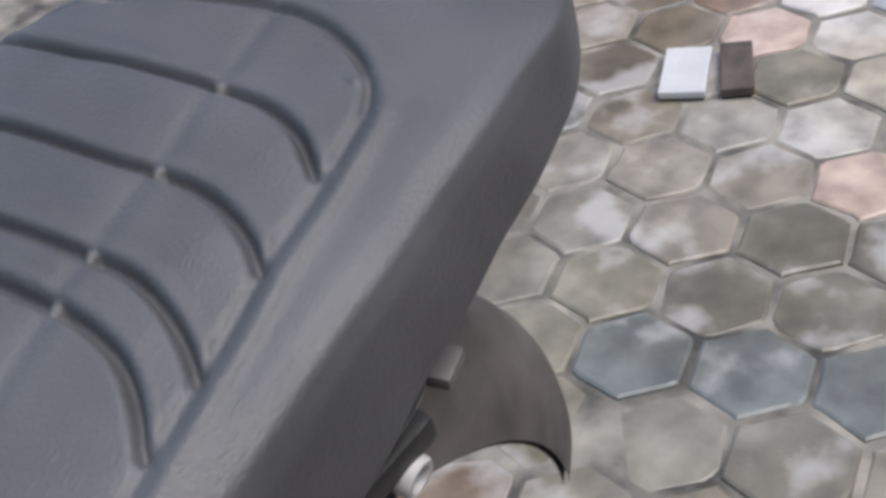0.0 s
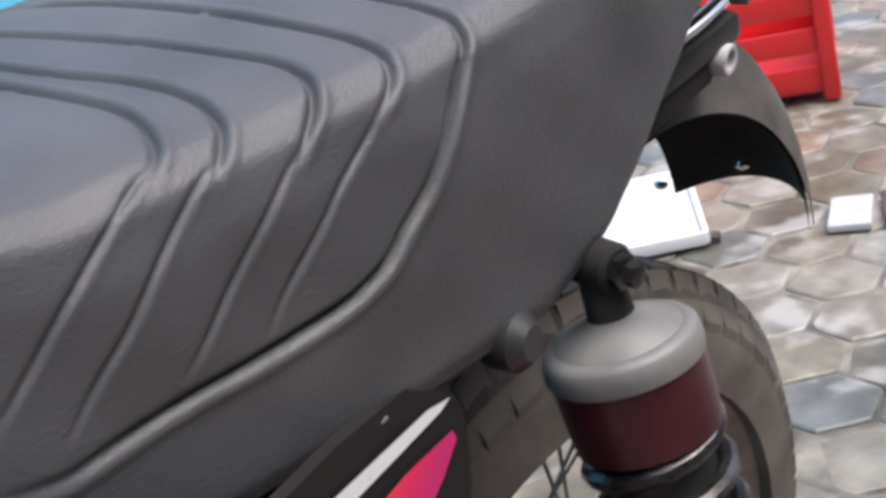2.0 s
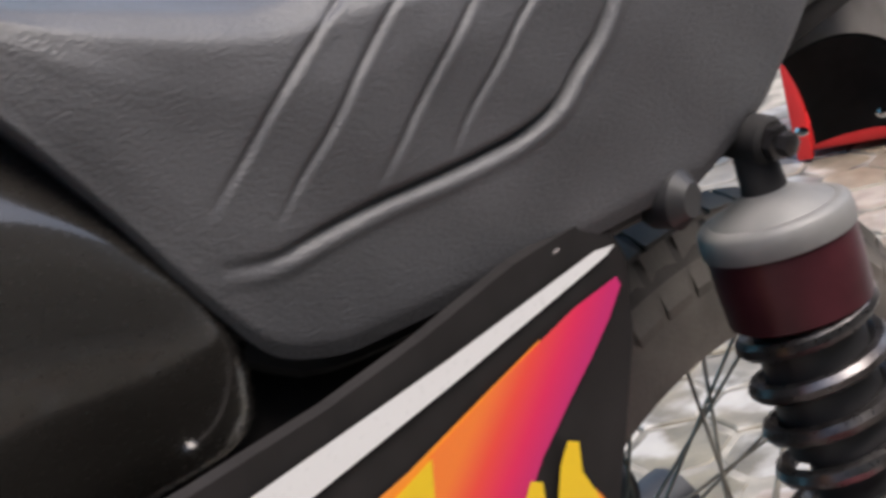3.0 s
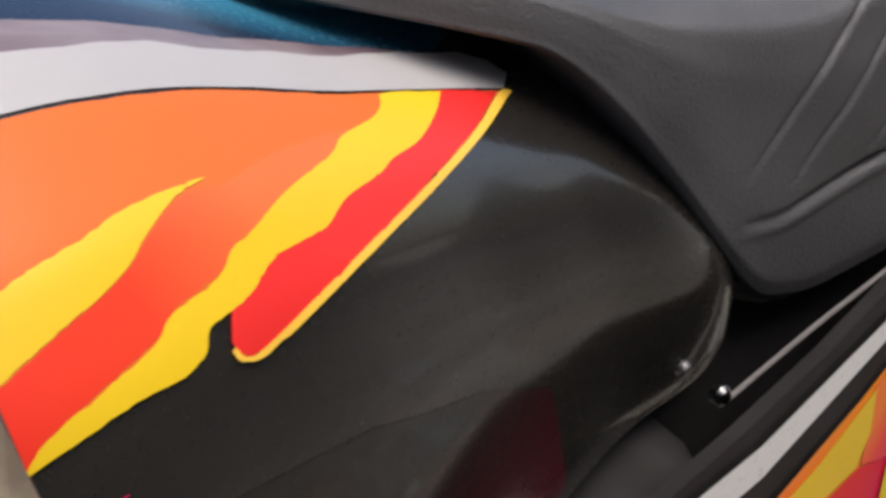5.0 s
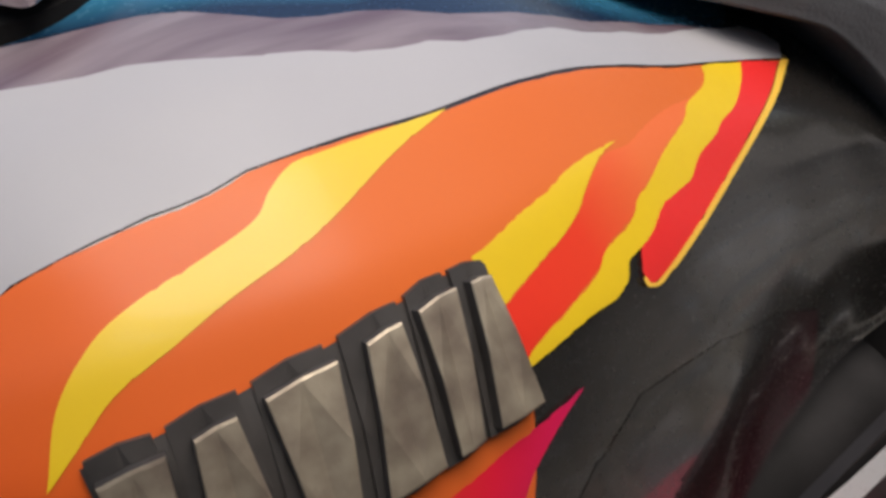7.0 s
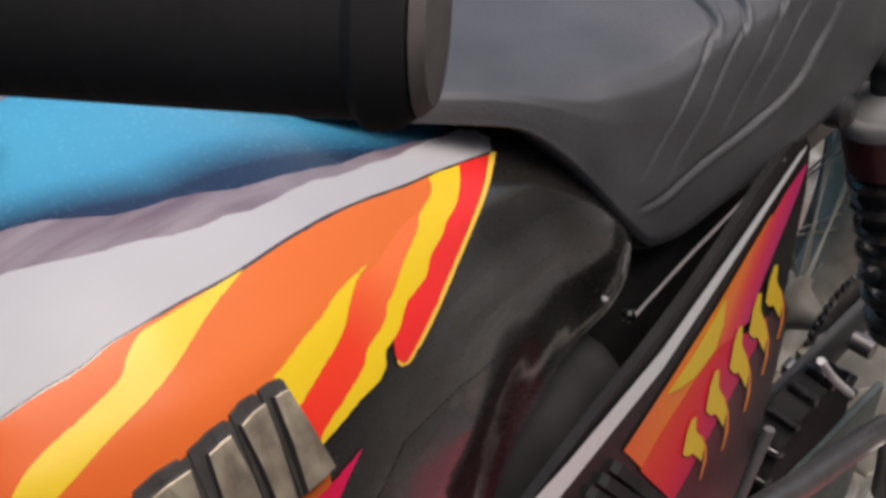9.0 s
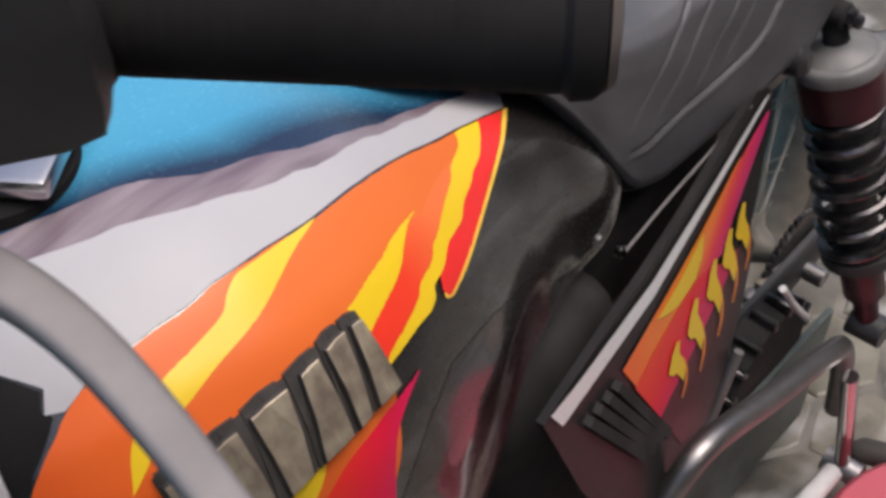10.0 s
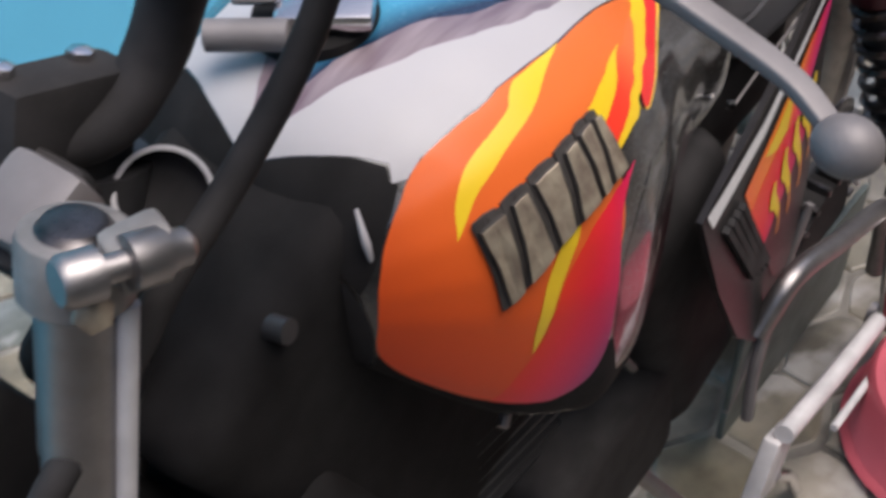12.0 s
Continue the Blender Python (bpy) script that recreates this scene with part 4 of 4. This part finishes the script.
bmesh.ops.bevel(bm, geom=bm.edges[:], offset=.003, segments=3, profile=.6, affect="EDGES")
perch = part("lever_perch", bm, LEVER, bar, "pale grey cast lever perch")
part("pivot_ring", lathe([(-.006, .013), (.002, .013), (.0032, .0115), (.002, .010), (-.004, .0095)], (.366, -.165, 1.131), (0, -.1, 1), 28), LEVER, perch)
# dark disc imitates the shade in the perch's round hole
part("pivot_dark_disc", lathe([(-.004, .0095), (.000, .0092), (.0005, .004)], (.366, -.165, 1.131), (0, -.1, 1), 20), MATT, perch, "dark disc in place of the perch's round hole")
part("joint", tube([(.317, -.176, 1.126), (.325, -.170, 1.128), (.333, -.170, 1.128), (.343, -.177, 1.127), (.353, -.189, 1.124)], .0016, 8), MATT, perch, "dark joint line")
lever = part("clutch_lever", tube([(.326, -.118, 1.118), (.330, -.150, 1.110), (.336, -.180, 1.101), (.345, -.205, 1.091), (.354, -.228, 1.091), (.362, -.252, 1.097), (.366, -.276, 1.092), (.364, -.305, 1.085), (.357, -.340, 1.079), (.349, -.360, 1.073)], [.0132, .0132, .0120, .0093, .0074, .0065, .0061, .0056, .0050, .0046], 28, 8, (1.0, .66), square=4.5), LEVER, bar, "grey forged clutch lever with a ball end")
bm = bmesh.new()
bmesh.ops.create_uvsphere(bm, u_segments=28, v_segments=16, radius=.0118)
bmesh.ops.scale(bm, vec=(.95, 1.1, .95), verts=bm.verts)
bmesh.ops.translate(bm, vec=(.345, -.369, 1.070), verts=bm.verts)
part("ball_end", bm, LEVER, lever)

# ---- front end: clamp, yoke, fork legs, lock, cables ----
clamp = part("bar_clamp", box(.080, .034, .068, (.272, -.004, .952), .006, Matrix.Rotation(radians(24), 4, "Y")), MATT, bike, "black handlebar clamp with chrome bolts")
for p in ((.302, .002, .975), (.258, .002, .996)):
    part("bolt", lathe([(-.008, .0075), (.005, .0075), (.0065, .005)], p, (.4, 0, .9), 6), CHROME, clamp, "chrome bolt")
# added black block that darkens the space behind the fork
part("fork_dark_block", box(.09, .13, .34, (.190, .025, .70), .02, Matrix.Rotation(radians(-19), 4, "Y"), 3), DEEP, bike, "matt black block added to darken the gap between the fork legs")
FK = Vector((-.037, 0, -.109)).normalized()
yoke = part("top_yoke", box(.060, .150, .024, (.228, .020, .948), .008, Matrix.Rotation(radians(-19), 4, "Y")), MATT, bike, "black top yoke")
for s in (-1, 1):
    leg = Vector((.207, .090 * s - .004, .965))
    f = part("fork_leg", lathe([(-.02, .019), (.10, .019), (.101, .0165), (.42, .0165), (.421, .024), (.425, .024), (.70, .022)], leg, FK, 28), STEEL, bike, "grey steel fork leg")
    part("clamp_ring", lathe([(-.022, .0205), (-.021, .0245), (-.016, .0262), (.010, .0262), (.014, .0225)], leg, FK, 32), ALLOY, f, "cast clamp ring")
    part("top_nut", lathe([(-.027, .010), (-.026, .0145), (-.022, .0175), (-.021, .020)], leg, FK, 24), DARKSPRING, f, "fork top nut")
    part("cover_tube", lathe([(.02, .0195), (.36, .0195)], leg + Vector((.002, 0, 0)), FK, 24), STEEL, f, "streaky steel tube")
    part("guide_rod", lathe([(.016, .0055), (.36, .0055)], leg + Vector((.012, -.020, 0)), FK, 14), PALE, f)
for h in (.30,):
    part("lower_yoke", box(.06, .20, .03, tuple(Vector((.225, -.004, .965)) + FK * h), .008, Matrix.Rotation(radians(-19), 4, "Y")), SATIN, bike)
part("bar_riser", box(.044, .046, .030, (.224, -.048, .962), .007, Matrix.Rotation(radians(-19), 4, "Y")), LEVER, yoke, "grey alloy riser block")
part("clamp_lug", box(.030, .022, .026, (.222, -.124, .982), .006, Matrix.Rotation(radians(-20), 4, "Z")), ALLOY, yoke, "pale cast lug")
part("pinch_bolt", lathe([(0, .0095), (.003, .0118), (.018, .0118), (.019, .0065), (.030, .0065), (.031, .0125), (.046, .0125), (.050, .0095), (.058, .0085), (.061, .005)], (.182, -.122, .998), (.053, -.016, -.016), 24), STEEL, bike, "dull chrome pinch bolt of the yoke")
part("clamp_bolt", lathe([(0, .009), (.006, .009), (.008, .006)], (.192, -.122, .972), (-.3, -.8, .4), 6), GOLD, bike, "brassy clamp bolt")
lock = part("ignition_lock", lathe([(0, .026), (.020, .026), (.022, .0250), (.006, .0235), (.0058, .004)], (.305, -.030, .895), (-.45, -.62, .62), 40), MATT, bike, "black round lock with a chrome rim")
part("lock_rim", lathe([(.019, .0265), (.0235, .0268), (.0245, .0255), (.0240, .0240), (.018, .0238)], (.305, -.030, .895), (-.45, -.62, .62), 40, True), PALE, lock, "chrome ring")
part("clutch_cable", tube([(.366, -.175, 1.10), (.382, -.132, 1.055), (.384, -.103, 1.019), (.362, -.099, .990), (.33, -.10, .968), (.29, -.10, .945), (.246, -.10, .924), (.193, -.10, .886), (.148, -.10, .866), (.10, -.09, .80), (.12, -.06, .68)], .0085, 12), MATT, bike, "black clutch cable in a thick sleeve")
part("head_tube", lathe([(-.02, .03), (.20, .03)], (.285, 0, .90), FK, 24), SATIN, bike)
# two added black blocks stand in for deep shade under the tank
part("headstock_dark_block", box(.21, .165, .46, (.412, 0, .590), .03, Matrix.Rotation(radians(-24), 4, "Y"), 4), DEEP, bike, "matt black block added for the deep shade at the headstock")
part("frame_dark_block", box(.16, .20, .40, (.335, 0, .44), .03, Matrix.Rotation(radians(-24), 4, "Y"), 3), DEEP, bike, "matt black block added for the deep shade below the tank")
# pale sliver imitates a bright reflection at the tank's front corner
part("tank_glint", tube([(.392, -.084, .838), (.386, -.094, .82), (.386, -.097, .80)], [.0012, .0028, .001], 8), PALE, bike, "pale sliver added in place of a reflected glint")
part("headstock_clip", lathe([(0, .008), (.014, .008)], (.318, -.075, .80), (.1, -1, .2), 16), SATIN, bike)

# ---- frame, engine and what shows below the tank ----
part("down_tube", tube([(.33, 0, .78), (.42, 0, .52), (.48, 0, .30), (.56, 0, .20)], .018, 14), SATIN, bike, "black frame down tube")
part("airbox", box(.17, .17, .40, (.795, -.05, .385), .05, Matrix.Rotation(radians(-16), 4, "Y"), 5), MATT, bike, "matt black moulded airbox")
engine = part("engine_case", box(.24, .24, .18, (.66, -.01, .25), .03, seg=3), MATT, bike, "dark engine case")
for i in range(7):
    part("cooling_fin", box(.135, .165, .005, (.555, 0, .345 + i * .019), .0015, Matrix.Rotation(radians(12), 4, "Y")), SATIN, engine, "black cooling fin")
part("cylinder", lathe([(0, .052), (.15, .052)], (.57, 0, .32), (-.15, 0, 1), 28), SATIN, engine)
part("spark_plug_lead", tube([(.52, -.04, .51), (.53, -.075, .55), (.575, -.10, .535), (.63, -.125, .48), (.665, -.13, .42)], .0048, 10), SATIN, bike, "thin black hose")
part("fuel_tap", tube([(.505, -.10, .575), (.485, -.118, .563), (.470, -.125, .556)], .005, 8), STEEL, bike, "small fuel tap")
part("frame_loop", tube([(.80, -.19, .37), (.85, -.20, .416), (.97, -.20, .355), (1.085, -.20, .298), (1.12, -.20, .272), (1.14, -.20, .21), (1.15, -.20, .14)], .0115, 12), STEEL, bike, "grey steel footrest loop")
part("loop_strut", tube([(.795, -.24, .246), (.93, -.24, .195), (1.073, -.238, .144)], .011, 10), PALE, bike, "pale strut")
part("thin_strut", tube([(.90, -.262, .150), (.99, -.262, .128), (1.09, -.262, .100)], .005, 8), PALE, bike, "thin pale rod")
part("strut_bracket", box(.055, .020, .085, (.792, -.232, .190), .006, Matrix.Rotation(radians(24), 4, "Y")), PALE, bike, "pale bracket plate")
part("bracket_rod", tube([(.80, -.238, .165), (.845, -.242, .105), (.87, -.245, .05)], .008, 10), CHROME, bike, "chrome rod")
part("frame_strip", tube([(.822, -.192, .37), (.80, -.195, .32), (.79, -.20, .25)], .0065, 8), LEVER, bike, "pale frame strip")
part("lever_post", tube([(1.095, -.222, .270), (1.102, -.230, .19), (1.107, -.237, .114)], .009, 12), CHROME, bike, "chrome post")
part("loop_pivot", lathe([(-.02, .014), (.02, .014), (.024, .009)], (1.107, -.237, .114), (0, -1, 0), 20), STEEL, bike)
part("chain_guard", box(.34, .010, .17, (1.03, -.150, .155), .006, Matrix.Rotation(radians(8), 4, "Y")), material("greenish_grey_paint", (.10, .125, .115), .5, vary=.2, scale=30), bike, "greenish grey chain guard")
for i in range(16):
    part("chain_link", box(.015, .008, .010, (.80 + i * .024, -.098, .305 - i * .0015), .002), STEEL if i % 2 else GOLD, bike)
sprocket = part("sprocket", lathe([(-.003, .020), (-.003, .056), (.003, .056), (.003, .020)], AXLE + Vector((0, -.098, 0)), (0, 1, 0), 64), DARKSPRING, bike, "dark rear sprocket")
for i in range(40):
    a = 2 * math.pi * i / 40
    part("tooth", box(.007, .005, .010, tuple(AXLE + Vector((.058 * math.sin(a), -.098, .058 * math.cos(a)))), .001, Matrix.Rotation(a, 4, "Y"), 1), DARKSPRING, sprocket)
part("brake_drum", lathe([(-.02, .03), (-.018, .070), (.012, .073), (.016, .05), (.02, .03)], (1.075, -.130, .240), (0, 1, 0), 40), MATT, bike, "black ribbed drum")
for i in range(9):
    a = radians(-70 + 22 * i)
    part("drum_rib", box(.006, .030, .014, (1.075 + .075 * math.sin(a), -.136, .240 + .075 * math.cos(a)), .0015, Matrix.Rotation(a, 4, "Y"), 1), DARKSPRING, bike)
part("brake_rod", tube([(1.02, -.168, .43), (1.05, -.170, .38), (1.085, -.172, .33)], .0035, 8), PALE, bike, "bright brake rod")
part("rear_frame_tube", tube([(.96, -.165, .40), (.935, -.162, .33), (.90, -.16, .25), (.86, -.15, .14)], .0045, 12), LEVER, bike, "grey frame tube")
part("footpeg", lathe([(0, .008), (.01, .014), (.085, .014), (.09, .010)], (1.13, -.235, .12), (.3, -1, .1), 20), RUBBER, bike, "black rubber footpeg")
part("side_stand", tube([(.72, -.10, .17), (.75, -.17, .09), (.79, -.245, -.030)], .010, 10), STEEL, bike, "steel side stand")
part("stand_foot", box(.06, .03, .008, (.79, -.25, -.040), .002), STEEL, bike)
part("silencer", tube([(.62, .12, .14), (.85, .14, .15), (1.10, .15, .16), (1.35, .155, .17)], [.02, .03, .036, .034], 20), SATIN, bike, "black silencer")

# ---- loose things on the pavement behind ----
def crate(at):
    c = thing("plastic_crate", "red moulded plastic crate standing on the pavers", "crate", at)
    w, d, h, t = .40, .30, .30, .012
    part("floor_panel", box(w, d, t, (0, 0, .02), .003), REDPLASTIC, c)
    for s in (-1, 1):
        for k in range(4):
            part("side_slat", box(w, t, .048, (0, s * (d / 2), .045 + k * .075), .003), REDPLASTIC, c)
            part("end_slat", box(t, d, .048, (s * (w / 2), 0, .045 + k * .075), .003), REDPLASTIC, c)
        for e in (-1, 1):
            part("corner_post", box(.032, .032, h, (s * w / 2, e * d / 2, h / 2), .006), REDPLASTIC, c)
        part("middle_post", box(.03, .018, h, (0, s * d / 2, h / 2), .004), REDPLASTIC, c)
    return c


crate(pose(2.98, 1.00, .003, 0, 0, 32))
basin = thing("plastic_basin", "faded red plastic basin upside down on the pavers", "basin", pose(1.05, -.40, .002))
part("wall_and_base", lathe([(0, .155), (.006, .158), (.010, .152), (.085, .130), (.092, .122), (.094, .02)], (0, 0, 0), (0, 0, 1), 48), PINKPLASTIC, basin)
part("rim", lathe([(-.001, .158), (.004, .163), (.008, .158)], (0, 0, .003), (0, 0, 1), 48), PINKPLASTIC, basin)
tray = thing("enamel_tray", "white enamel tray lying on the pavers", "tray", pose(2.28, .78, .004, 0, 0, 42))
part("plate", box(.30, .20, .012, (0, 0, .008), .004), CLOTHWHITE, tray)
for x, y, sx, sy in ((0, .10, .30, .010), (0, -.10, .30, .010), (.15, 0, .010, .20), (-.15, 0, .010, .20)):
    part("raised_edge", box(sx, sy, .022, (x, y, .014), .003), CLOTHWHITE, tray)
tagged(part("stick", tube([(2.215, .658, .010), (2.24, .628, .013), (2.260, .598, .010)], .009, 8), BROWN), "short dark wooden stick on the pavers", "stick")
tagged(part("slate_tile", box(.12, .045, .014, (2.425, .385, .008), .003, Matrix.Rotation(radians(32), 4, "Z")), BROWN, None, "", False), "brown slate tile lying on the pavement", "tile")
tagged(part("white_tile", box(.115, .065, .012, (2.39, .445, .007), .003, Matrix.Rotation(radians(27), 4, "Z")), TILEGREY, None, "", False), "pale glazed tile lying on the pavement", "tile")

# ---- pavers: six-sided concrete blocks, the nearest as parts, the rest joined ----
R6 = .0745
pave = tagged(new("pavement"), "hexagonal concrete pavers with open sandy joints", "pavement", "", "structure")


def paver_shape(seed, mat):
    r = random.Random(seed)
    bm = bmesh.new()
    rings = []
    wear = [(math.pi * i / 3 + f, r.uniform(.925, 1.0), r.uniform(-.06, .06)) for i in range(6) for f in (-.16, 0, .16)]
    wear = [(a, g * math.cos(math.pi / 6) / math.cos((a % (math.pi / 3)) - math.pi / 6), w * .4) for a, g, w in wear]
    for z, k in ((-.04, .978), (-.006, .974), (-.002, .955), (0.0, .90)):
        rings.append([bm.verts.new((R6 * k * g * math.cos(a + w), R6 * k * g * math.sin(a + w), z)) for a, g, w in wear])
    for a, b in zip(rings, rings[1:]):
        for i in range(18):
            bm.faces.new((a[i], a[(i + 1) % 18], b[(i + 1) % 18], b[i]))
    bm.faces.new(rings[-1])
    me = bpy.data.meshes.new("paver")
    bm.to_mesh(me)
    bm.free()
    me.materials.append(mat)
    return me


shapes = [paver_shape(k, PAVER) for k in range(6)]
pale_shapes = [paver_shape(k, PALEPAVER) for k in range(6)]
cells = []
turn = Matrix.Rotation(radians(-42), 4, "Z")
for i in range(-45, 46):
    for j in range(-45, 46):
        q = turn @ Vector((R6 * 1.5 * i, R6 * math.sqrt(3) * (j + .5 * (i % 2)), 0)) + Vector((1.9, .2, 0))
        if -1.3 < q.x < 4.6 and -2.2 < q.y < 1.38:
            cells.append(q)
cells.sort(key=lambda q: (q.x - 2.0) ** 2 + (q.y - .25) ** 2)
rng = random.Random(4)
# stones past a slanting line are paler, in place of glare
for q in cells[:300]:
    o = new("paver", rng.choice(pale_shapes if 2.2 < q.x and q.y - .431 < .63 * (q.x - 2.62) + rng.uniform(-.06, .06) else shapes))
    o.matrix_world = Matrix.Translation((q.x + rng.uniform(-.0015, .0015), q.y + rng.uniform(-.0015, .0015), rng.uniform(-.004, .001))) @ turn @ pose(0, 0, 0, rng.uniform(-1.2, 1.2), rng.uniform(-1.2, 1.2), 60 * rng.randrange(6) + rng.uniform(-2.5, 2.5))
    o.parent = pave
verts, faces = [], []
for q in cells[300:]:
    m = Matrix.Translation((q.x, q.y, rng.uniform(-.004, .001))) @ turn @ pose(0, 0, 0, rng.uniform(-.8, .8), rng.uniform(-.8, .8), 60 * rng.randrange(6))
    me = rng.choice(shapes)
    n0 = len(verts)
    verts += [m @ v.co for v in me.vertices]
    faces += [[n0 + k for k in p.vertices] for p in me.polygons]
me = bpy.data.meshes.new("far_pavers")
me.from_pydata(verts, [], faces)
me.materials.append(FARPAVER)
o = new("far_pavers", me)
o.parent = pave
tagged(o, kind="stuff")
